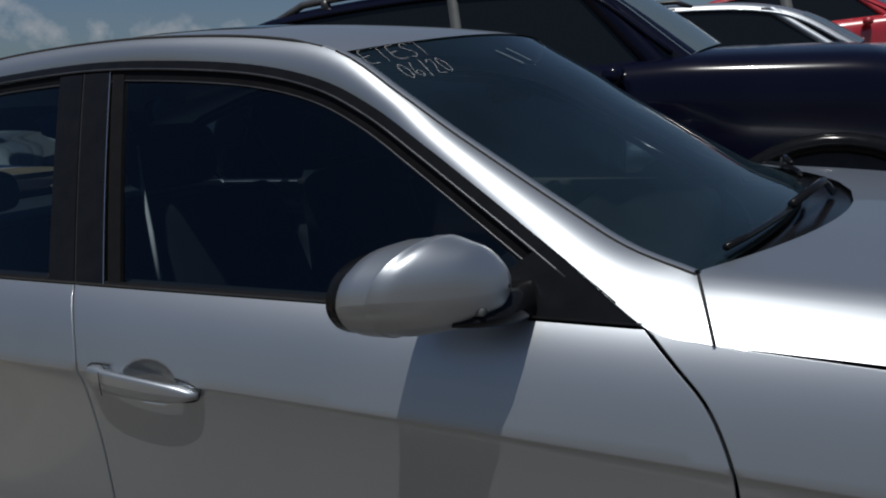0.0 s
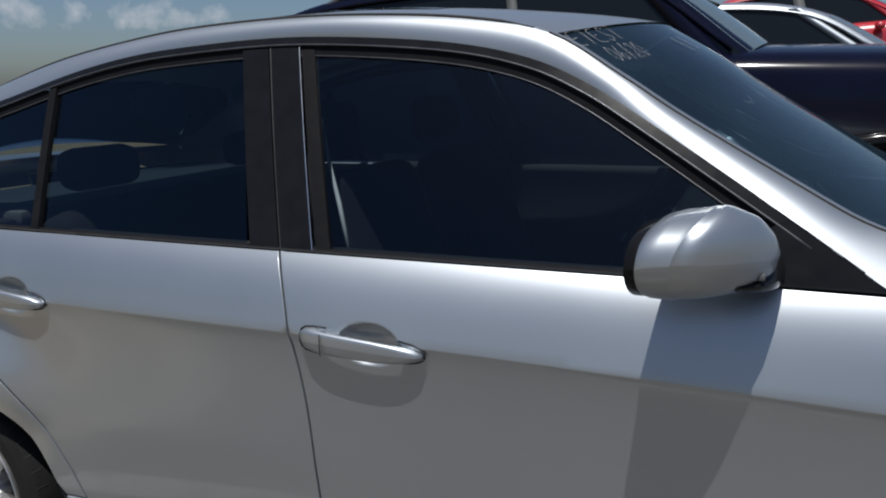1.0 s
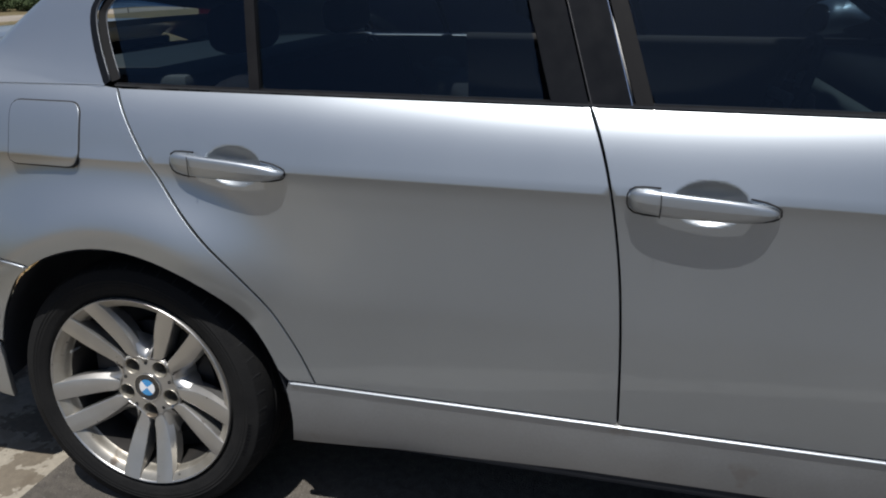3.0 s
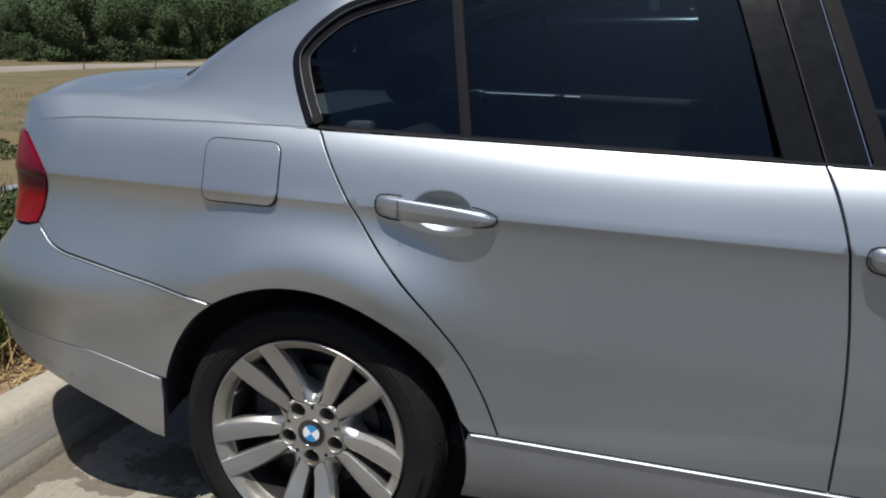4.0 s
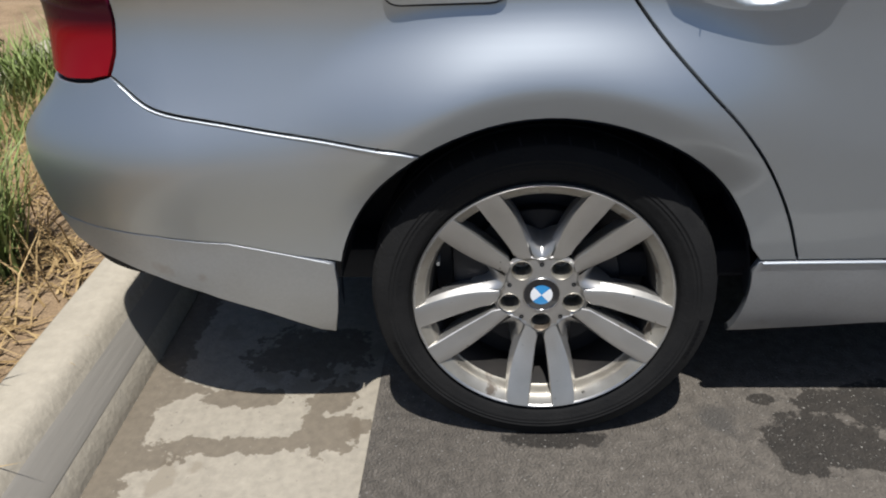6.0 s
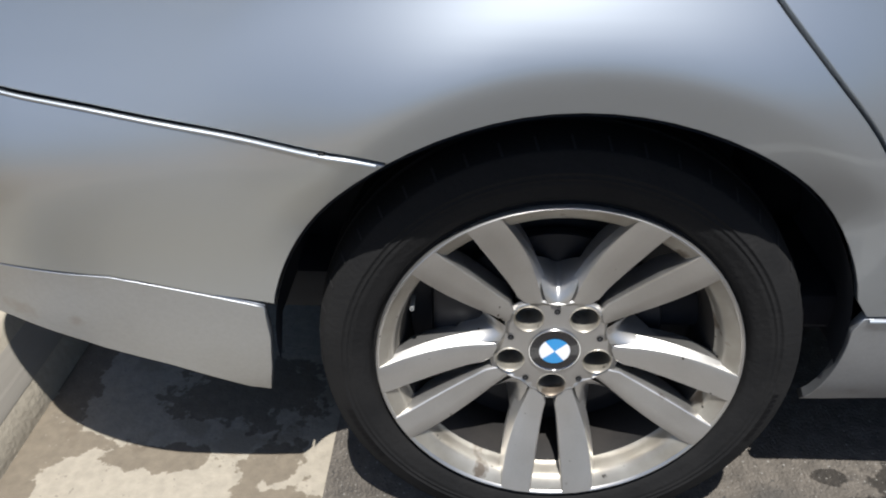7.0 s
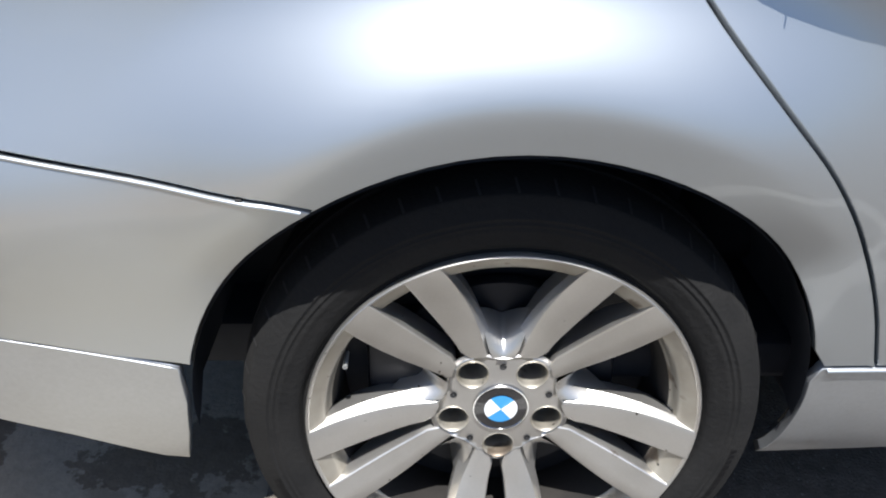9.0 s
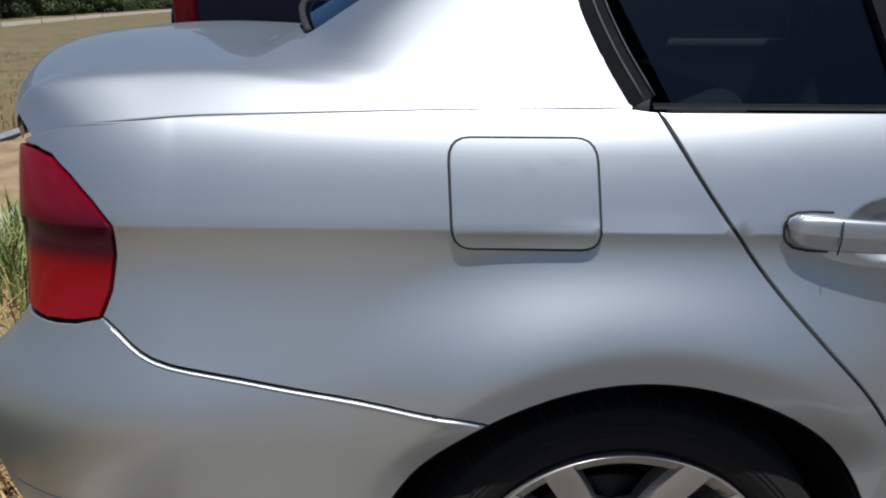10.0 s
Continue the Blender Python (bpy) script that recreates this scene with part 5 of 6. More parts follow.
# arch liners
for wx in WHEEL_X:
    for side in (1, -1):
        rows = []
        for a in np.linspace(-2, 182, 37):
            c, s = math.cos(radians(a)), math.sin(radians(a))
            r_ = []
            ax = wx - (0.006 if wx == 0.0 else 0.0)
            for r, y in ((0.3645, 0.0), (0.370, 0.03), (0.385, 0.10), (0.385, 0.30), (0.05, 0.30)):
                w = half_width(ax + 0.366 * c, HUB_Z + 0.366 * s) - 0.003
                r_.append(Vector((ax + r * c, -side * (w - y), HUB_Z + r * s)))
            rows.append(r_)
        sheet("arch_liner", rows, LINER, saloon, flip=(side == 1))

def screen_point(u, v):
    """u: towards the car's middle from the pillar, v: up the pillar, both 0 to 1."""
    e = spline(TOP[0:7], 5)
    f = v * (len(e) - 1)
    i = min(int(f), len(e) - 2)
    p = Vector(e[i]).lerp(Vector(e[i + 1]), f - i)
    c = 1 - (1 - u) ** 2
    return Vector((p.x + 0.16 * c, (p.y + 0.004) * (1 - u), p.z + (0.030 + 0.020 * v) * c - 0.006))


def stroke_text(lines, u0, v0, width, height):
    """Thin pen strokes of single letters laid on the glass."""
    glyph = {"E": [[(0.9, 1), (0.1, 0.95), (0, 0.5), (0.1, 0.05), (0.9, 0)], [(0.05, 0.5), (0.7, 0.55)]], "T": [[(0, 1), (1, 1.02)], [(0.5, 1), (0.45, 0)]], "S": [[(0.9, 0.9), (0.4, 1), (0.1, 0.75), (0.5, 0.5), (0.85, 0.25), (0.5, 0), (0.05, 0.1)]],
             "0": [[(0.5, 1), (0.1, 0.7), (0.1, 0.3), (0.5, 0), (0.9, 0.3), (0.9, 0.7), (0.5, 1)]], "6": [[(0.7, 1), (0.25, 0.6), (0.1, 0.25), (0.5, 0), (0.85, 0.2), (0.6, 0.45), (0.15, 0.3)]], "/": [[(0.2, -0.1), (0.8, 1.1)]], "2": [[(0.1, 0.8), (0.5, 1), (0.85, 0.75), (0.1, 0.05), (0.95, 0.0)]]}
    for row, line in enumerate(lines):
        for k, ch in enumerate(line):
            verts, faces = [], []
            for path in glyph[ch]:
                pts = spline(path, 4) if len(path) > 2 else path
                for a, b in zip(pts[:-1], pts[1:]):
                    q = []
                    for w, s in ((a, 1), (b, 1), (b, -1), (a, -1)):
                        u = u0 + width * (k + 0.80 * w[0] + 0.28 * w[1] + 0.15 * row) + 0.02 * row
                        v = v0 - height * (1.35 * row + 1 - w[1])
                        p = screen_point(u, v)
                        du, dv = (screen_point(u + 0.01, v) - p).normalized(), (screen_point(u, v - 0.01) - p).normalized()
                        nn = dv.cross(du).normalized()
                        if nn.z < 0:
                            nn.negate()
                        d = (Vector(b) - Vector(a)).normalized()
                        q.append(p + (du * d.y * -1 + dv * d.x * -1) * 0.00038 * s + nn * 0.002)
                    i = len(verts)
                    verts += q
                    faces.append((i, i + 1, i + 2, i + 3))
            obj("letter", verts, faces, CHALK, screen, smooth=False, label="thin white marker letter")


# wipers lying along the foot of the windscreen
for u0, u1 in ((0.12, 0.86), (1.02, 1.72)):
    pts = [screen_point(u, 0.05 + 0.10 * k / 8) + Vector((0.010, 0, 0.014)) for k, u in enumerate(np.linspace(u1, u0, 9))]
    w = tube("wiper", pts, 0.0055, BLACK_TRIM, saloon)
    tube("wiper_arm", [pts[0] + Vector((0.05, 0.05, -0.02)), pts[1] + Vector((0.03, 0, 0.02)), pts[4] + Vector((0.004, 0, 0.008))], 0.008, BLACK_TRIM, w)
screen = next(o for o in saloon.children if o.name == "windscreen")
# two short pale strips high on the glass
for (ua, va), (ub, vb) in (((0.525, 0.932), (0.555, 0.872)), ((0.600, 0.936), (0.625, 0.880))):
    a, b = screen_point(ua, va), screen_point(ub, vb)
    wide = (screen_point(ua + 0.01, va) - a).normalized() * 0.0022
    up_ = Vector((0.002, 0, 0.0025))
    obj("sticker_strip", [a - wide + up_, a + wide + up_, b + wide + up_, b - wide + up_], [(0, 1, 2, 3)], STRIP, screen, smooth=False, label="short pale strip on the glass")
stroke_text(["ETEST"], 0.040, 1.0, 0.046, 0.050)
stroke_text(["06/20"], 0.085, 0.935, 0.034, 0.050)


# ---- ground ----
def terrain(x, y):
    """Height of the natural ground: level by the car park, dipping into a dry field and rising to the far road."""
    d = max(0.0, -x - 3.2)
    z = 0.10 - 1.0 * ease(d / 9.0) - 1.25 * ease((d - 9) / 40.0)
    z -= 0.20 * ease((-x - 3.0) / 0.9)
    z += (0.05 * noise.noise((x * 0.25, y * 0.25, 0)) + 0.25 * noise.noise((x * 0.03, y * 0.03, 5)) * ease(d / 20)) * ease(d / 3)
    if x > -2.9:
        z = -0.06
    return z


xs = [-3000, -1500, -700, -400, -250] + list(np.arange(-180, -60, 6.0)) + list(np.arange(-60, -20, 2.0)) + list(np.arange(-20, -2.4, 0.4)) + [-2.0, -1, 0, 5, 15, 40, 100, 300, 800, 3000]
ys = [-3000, -1200, -500, -200] + list(np.arange(-100, -20, 5.0)) + list(np.arange(-20, 30, 0.8)) + list(np.arange(30, 100, 4.0)) + list(np.arange(100, 260, 12.0)) + [300, 400, 600, 1200, 3000]
g = sheet("ground", [[Vector((x, y, terrain(x, y))) for y in ys] for x in xs], FIELD, label="dry grass field that reaches the horizon", flip=True)
tagged(g, "dry tan grass field reaching the horizon", "ground", kind="structure")


def slab(name, x0, x1, y0, y1, z0, z1, mat, label, bevel=0.01):
    bm = box_bm(x0, x1, y0, y1, z0, z1, bevel)
    ob = part(name, bm, mat, None)
    return tagged(ob, label, name, kind="structure")


def park_z(y):
    """The car park is level by the car and climbs gently behind it."""
    return (0.075 * max(0.0, min(y, 9.0) - 1.35) + 0.049 * max(0.0, min(y, 80.0) - 9.0)) * ease((y - 1.15) / 1.2)


rows = [[Vector((x, y, park_z(y))) for y in [-60, -20, -8, -3, 0, 1.0] + list(np.arange(1.2, 3.0, 0.15)) + [3.4, 5, 7, 9, 12, 15, 30, 50, 80, 95]] for x in (-0.3465, 2, 5, 12, 30, 90)]
rows = [[Vector((-0.3465, p.y, -0.05)) for p in rows[0]]] + rows
tagged(sheet("car_park", rows, ASPHALT, flip=True), "worn grey asphalt car park with oil stains", "car_park", kind="structure")
for k in range(12):
    g = slab("gutter", -0.93, -0.345, -13.4 + 2.4 * k + 0.002, -13.4 + 2.4 * (k + 1) - 0.002, -0.07, 0.001, CONCRETE, "pale concrete gutter slab with wet stains", 0.006)
    for v in g.data.vertices:
        v.co.z -= 0.022 * max(0.0, -0.345 - v.co.x) / 0.55

# painted line of the parking bay, a little askew to the car
line = part("bay_line", box_bm(0, 5.2, -0.042, 0.042, -0.004, 0.003, 0.001), LINE_PAINT, None)
line.matrix_basis = pose(-0.28, -1.205, 0, 0, 0, -8.6)
tagged(line, "worn white painted parking bay line", "parking line", kind="structure")


def kerb(x0, x1, y0, y1, h, name="kerb"):
    """Kerb stone with a rounded upper edge and a battered face."""
    prof = [(x1 - 0.017, -0.03), (x1 - 0.020, 0.004), (x1 - 0.031, 0.03), (x1 - 0.073, h - 0.030), (x1 - 0.082, h - 0.014), (x1 - 0.098, h - 0.003), (x1 - 0.116, h), (x0 + 0.015, h + 0.002), (x0, h - 0.01), (x0, -0.1)]
    rows = [[Vector((a, y, b + 0.0015 * noise.noise((a * 5, y * 3, b)))) for a, b in prof] for y in np.linspace(y0, y1, 40)]
    ob = sheet(name, rows, KERB)
    # broomed band on the face, its lower light put into a darker grey
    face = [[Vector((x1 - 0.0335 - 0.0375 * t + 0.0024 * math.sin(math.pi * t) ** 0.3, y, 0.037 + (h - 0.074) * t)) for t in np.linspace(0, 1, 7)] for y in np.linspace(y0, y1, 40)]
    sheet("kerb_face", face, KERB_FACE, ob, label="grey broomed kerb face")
    return tagged(ob, "weathered pale concrete kerb", "kerb", kind="structure")


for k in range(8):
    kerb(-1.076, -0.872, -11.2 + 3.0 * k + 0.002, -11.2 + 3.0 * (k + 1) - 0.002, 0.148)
# planting bed behind the kerb
rows = [[Vector((x, y, 0.115 + 0.03 * noise.noise((x * 3, y * 3, 2)) + 0.012 * noise.noise((x * 14, y * 14, 8)))) for y in np.linspace(-8, 12, 160)] for x in np.linspace(-3.4, -1.066, 24)]
tagged(sheet("planting_bed", rows, SOIL, flip=True), "brown mulch and dry straw planting bed", "soil", kind="structure")
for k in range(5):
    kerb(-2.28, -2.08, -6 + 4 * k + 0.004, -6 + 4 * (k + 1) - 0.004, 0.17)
# far road with a pale shoulder
rows = []
for y in np.arange(-80, 300, 6.0):
    x = -47 - 0.075 * (y - 43)
    rows.append([Vector((x + dx, y + 0.3 * dx, terrain(x, y) + dz)) for dx, dz in ((1.4, 0.0), (1.1, 0.20), (-1.5, 0.25), (-2.0, 0.0))])
tagged(sheet("road", rows, ROADWAY), "pale road along the far side of the field", "road", kind="structure")


# ---- plants ----
def blades(name, spots, height, spread, mat, seed, label, category, width=0.004, lean=0.35):
    rnd = random.Random(seed)
    verts, faces = [], []
    for x, y, z, k in spots:
        for _ in range(k):
            a = rnd.uniform(0, math.tau)
            r = spread * math.sqrt(rnd.random())
            bx, by = x + r * math.cos(a), y + r * math.sin(a)
            h = height * rnd.uniform(0.45, 1.1)
            d = rnd.uniform(0, math.tau)
            le = lean * h * rnd.uniform(0.2, 1.3)
            w = width * rnd.uniform(0.6, 1.4)
            u = Vector((-math.sin(d), math.cos(d), 0)) * w
            p0 = Vector((bx, by, z))
            p1 = p0 + Vector((math.cos(d) * le * 0.35, math.sin(d) * le * 0.35, h * 0.6))
            p2 = p0 + Vector((math.cos(d) * le, math.sin(d) * le, h))
            i = len(verts)
            verts += [p0 - u, p0 + u, p1 - u * 0.8, p1 + u * 0.8, p2]
            faces += [(i, i + 1, i + 3, i + 2), (i + 2, i + 3, i + 4)]
    ob = obj(name, verts, faces, mat, smooth=False)
    return tagged(ob, label, category, kind="stuff")


rnd = random.Random(11)
for k in range(30):
    x, y = rnd.uniform(-1.98, -1.42), rnd.uniform(-1.50, -0.42)
    g = blades("grass_clump", [(x, y, 0.11, 210)], 0.37, 0.12, BLADE, k, "lush tall green grass clump growing in the bed", "grass", 0.0034, 0.75)
    tips = blades("grass_tips", [(x, y, 0.20, 90)], 0.30, 0.14, PLUME, k + 60, "", "", 0.0026, 0.9)
    tips.parent = g
for k in range(7):
    x, y = rnd.uniform(-2.05, -1.82), rnd.uniform(0.65, 1.6)
    blades("grass_clump", [(x, y, 0.11, 110)], 0.27, 0.10, PLUME if k % 2 else BLADE, k + 200, "yellow-green grass tuft beside the second kerb", "grass", 0.0035, 0.7)
blades("grass_clump", [(rnd.uniform(-1.9, -1.15), rnd.uniform(-1.6, 1.6), 0.11, 16) for _ in range(50)], 0.26, 0.09, BLADE, 77, "short green grass among straw", "grass")
blades("dry_grass", [(rnd.uniform(-2.0, -1.10), rnd.uniform(-1.7, 1.8), 0.11, 10) for _ in range(130)], 0.17, 0.10, STRAW, 78, "dry straw stalks in the bed", "dry grass", 0.0025, 1.2)
blades("dry_grass", [(rnd.uniform(-2.05, -1.08), rnd.uniform(-1.8, 1.8), 0.125, 9) for _ in range(560)], 0.02, 0.08, STRAW, 79, "loose straw mulch lying on the bed", "straw", 0.003, 9.0)


def clumps(name, centre, radii, count, size, mat, seed, parent=None, label=""):
    """A crown of small leaf clusters, denser towards its outside, with gaps."""
    rnd = random.Random(seed)
    verts, faces = [], []
    lobes = [(Vector((rnd.uniform(-0.6, 0.6) * radii[0], rnd.uniform(-0.6, 0.6) * radii[1], rnd.uniform(-0.75, 0.75) * radii[2])), rnd.uniform(0.35, 0.62)) for _ in range(11)]
    for _ in range(count):
        c, s = rnd.choice(lobes)
        d = Vector((rnd.gauss(0, 1), rnd.gauss(0, 1), rnd.gauss(0, 1))).normalized() * rnd.uniform(0.55, 1.0)
        p = Vector(centre) + c + Vector((d.x * radii[0], d.y * radii[1], d.z * radii[2])) * s
        n = (d + Vector((rnd.uniform(-0.8, 0.8), rnd.uniform(-0.8, 0.8), rnd.uniform(-0.2, 1)))).normalized()
        u = n.orthogonal().normalized()
        u = (Matrix.Rotation(rnd.uniform(0, 6.3), 3, n) @ u) * size * rnd.uniform(0.5, 1.2)
        w = n.cross(u) * rnd.uniform(0.5, 0.9)
        i = len(verts)
        verts += [p - u, p - w * 0.6 + n * size * 0.1, p + u, p + w]
        faces.append((i, i + 1, i + 2, i + 3))
    return obj(name, verts, faces, mat, parent, smooth=False, label=label)


def tree(seed, h):
    rnd = random.Random(seed)
    t = tagged(new("tree"), "tall broad leafy green tree beyond the road", "tree", "trees beyond the road")
    trunk = tube("trunk", [(0, 0, -0.5), (0.1, 0, h * 0.25), (0.2 * rnd.uniform(-1, 1), 0.1, h * 0.55), (0, 0.2, h * 0.85)], [0.28, 0.22, 0.14, 0.05], BARK, t, 7)
    for k in range(5):
        a = rnd.uniform(0, 6.28)
        tube("limb", [(0.1, 0, h * (0.2 + 0.1 * k)), (math.cos(a) * h * 0.14, math.sin(a) * h * 0.14, h * (0.33 + 0.1 * k)), (math.cos(a) * h * 0.26, math.sin(a) * h * 0.26, h * (0.42 + 0.1 * k))], [0.1, 0.06, 0.02], BARK, trunk, 5)
    clumps("crown", (0, 0, h * 0.56), (h * 0.40, h * 0.40, h * 0.52), 13000, 0.15, LEAF, seed, t)
    clumps("undergrowth", (0, 0, h * 0.16), (h * 0.46, h * 0.46, h * 0.2), 3500, 0.15, LEAF, seed + 50, t)
    return t


kinds = [tree(k, h) for k, h in enumerate((8.3, 9.8, 7.0, 9.0))]
rnd = random.Random(5)
spots = []
for row in range(3):
    y = -60.0
    while y < 260:
        x = -57 - 0.075 * (y - 43) - 5 * row - rnd.uniform(0, 4)
        spots.append((x, y + rnd.uniform(-1, 1)))
        y += rnd.uniform(3.0, 5.2) + row
for k, (x, y) in enumerate(spots):
    s = rnd.uniform(0.80, 1.12) * (0.54 + 0.0044 * max(0, min(y, 160))) * (0.22 + 0.78 * ease((y - 57) / 12))
    m = pose(x, y, terrain(x, y), 0, 0, rnd.uniform(0, 360))
    if k < 4:
        kinds[k].matrix_basis = m @ Matrix.Diagonal((s, s, s, 1))
    else:
        copy_thing(kinds[k % 4], m @ Matrix.Diagonal((s / kinds[k % 4].scale[0], s / kinds[k % 4].scale[0], s / kinds[k % 4].scale[0], 1)))
for k, (x, h) in enumerate(((11.2, 0.30), (13.0, 0.42), (14.6, 0.34), (16.2, 0.40), (18.0, 0.36), (20.0, 0.42), (22.5, 0.38))):
    s = h / kinds[k % 4].scale[0]
    t = copy_thing(kinds[k % 4], pose(x, 84 + k % 2, park_z(84), 0, 0, 50 * k) @ Matrix.Diagonal((s, s, s, 1)))
    tagged(t, "small green tree past the far edge of the car park", "tree", "trees past the car park")
# shrubs by the second kerb and on the bank
for k, (x, y, z, r, h) in enumerate(((-2.70, 0.80, 0.11, 0.34, 0.105), (-2.85, 1.40, 0.10, 0.38, 0.11), (-2.62, 0.25, 0.11, 0.26, 0.10), (-7.5, 6.0, -0.7, 0.6, 0.15), (-9.5, 7.5, -0.9, 0.6, 0.17))):
    sh = tagged(new("shrub"), "dense dark green leafy shrub", "shrub", "shrubs on the bank")
    sh.location = (x, y, z)
    tube("stem", [(0, 0, -0.05), (0.02, 0, h * 0.5), (0.0, 0.03, h)], [0.02, 0.015, 0.006], BARK, sh, 6)
    clumps("foliage", (0, 0, h * 0.85), (r * 1.1, r * 1.1, h * 1.0), 7000 if k < 3 else 1500, 0.013 if k < 3 else 0.03, SHRUB, 40 + k, sh)
    if k < 3:
        sprigs = blades("new_growth", [(0, 0, h * 0.8, 200)], h * 0.75, r * 0.85, SHRUB, 90 + k, "", "", 0.005, 0.5)
        sprigs.parent = sh
# dry tufts over the field
rnd = random.Random(9)
tuft = [(-4.2 - 24 * rnd.random() ** 1.3, -4 + 34 * rnd.random()) for _ in range(900)]
blades("dry_grass", [(x, y, terrain(x, y) - 0.01, 12) for x, y in tuft], 0.13, 0.25, STRAW, 6, "dry grass tufts over the field", "dry grass", 0.006, 0.5)

# ---- low guard beam, stake and concrete edging beyond the shrubs ----
rail = tagged(new("guard_rail"), "low dark guard beam with a pale top edge", "guard rail")
for k in range(6):
    y0 = -3.0 + 3.0 * k
    # dark box section under a thin pale plate
    part("beam", box_bm(-3.74, -3.62, y0 + 0.006, y0 + 2.994, -0.035, 0.055, 0.008), BEAM, rail)
    part("top_plate", box_bm(-3.745, -3.613, y0 + 0.004, y0 + 2.996, 0.055, 0.068, 0.004), STEEL, rail, "pale top plate")
    part("foot", box_bm(-3.72, -3.64, y0 + 0.2, y0 + 0.32, -0.4, -0.035, 0.004), BEAM, rail)
for k in range(6):
    y0 = -3.0 + 3.0 * k
    slab("edging", -3.60, -3.50, y0 + 0.003, y0 + 2.997, -0.3, -0.035, KERB, "pale concrete edging below the guard beam", 0.01)
stake = tagged(new("stake"), "thin leaning weathered wooden stake in the field", "stake")
tube("shaft", [(-5.06, 4.475, -0.97), (-5.08, 4.46, -0.47), (-5.10, 4.411, 0.449)], [0.014, 0.014, 0.012], WOOD, stake, 8)
for k, y in enumerate(range(20, 130, 11)):
    x = -45.6 - 0.075 * (y - 43)
    post = tagged(new("road_post"), "short dark marker post beside the far road", "post", "posts along the far road")
    post.location = (x, y, terrain(x, y) - 0.2)
    part("shaft", box_bm(-0.045, 0.045, -0.045, 0.045, 0, 0.75, 0.01), WOOD, post)
    part("cap", box_bm(-0.05, 0.05, -0.05, 0.05, 0.75, 0.79, 0.01), BEAM, post)
wall = tagged(new("low_wall"), "low grey concrete edging wall lying in the dry field", "wall")
corner = [Vector((-8.90, 7.65, -0.80)), Vector((-10.13, 9.63, -0.875)), Vector((-11.37, 11.62, -0.95)), Vector((-12.60, 13.60, -1.02)), Vector((-11.85, 14.15, -1.00))]
for p0, p1 in zip(corner, corner[1:]):
    d = (p1 - p0).normalized()
    across_ = Vector((d.y, -d.x, 0)) * 0.06
    # the dark lower body paints in the shadow beneath the thin pale coping
    for name, low, high, mat in (("block", -0.45, -0.02, BEAM), ("coping", -0.02, 0.0, KERB_FACE)):
        bm = bmesh.new()
        bmesh.ops.create_cube(bm, size=1)
        for v in bm.verts:
            v.co = (p0 + d * 0.006 if v.co.x < 0 else p1 - d * 0.006) + across_ * (1 if v.co.y > 0 else -1) * (1.0 if name == "block" else 1.12) + Vector((0, 0, high if v.co.z > 0 else low))
        bmesh.ops.bevel(bm, geom=bm.edges[:], offset=0.006, segments=2, affect="EDGES", profile=0.5)
        part(name, bm, mat, wall)


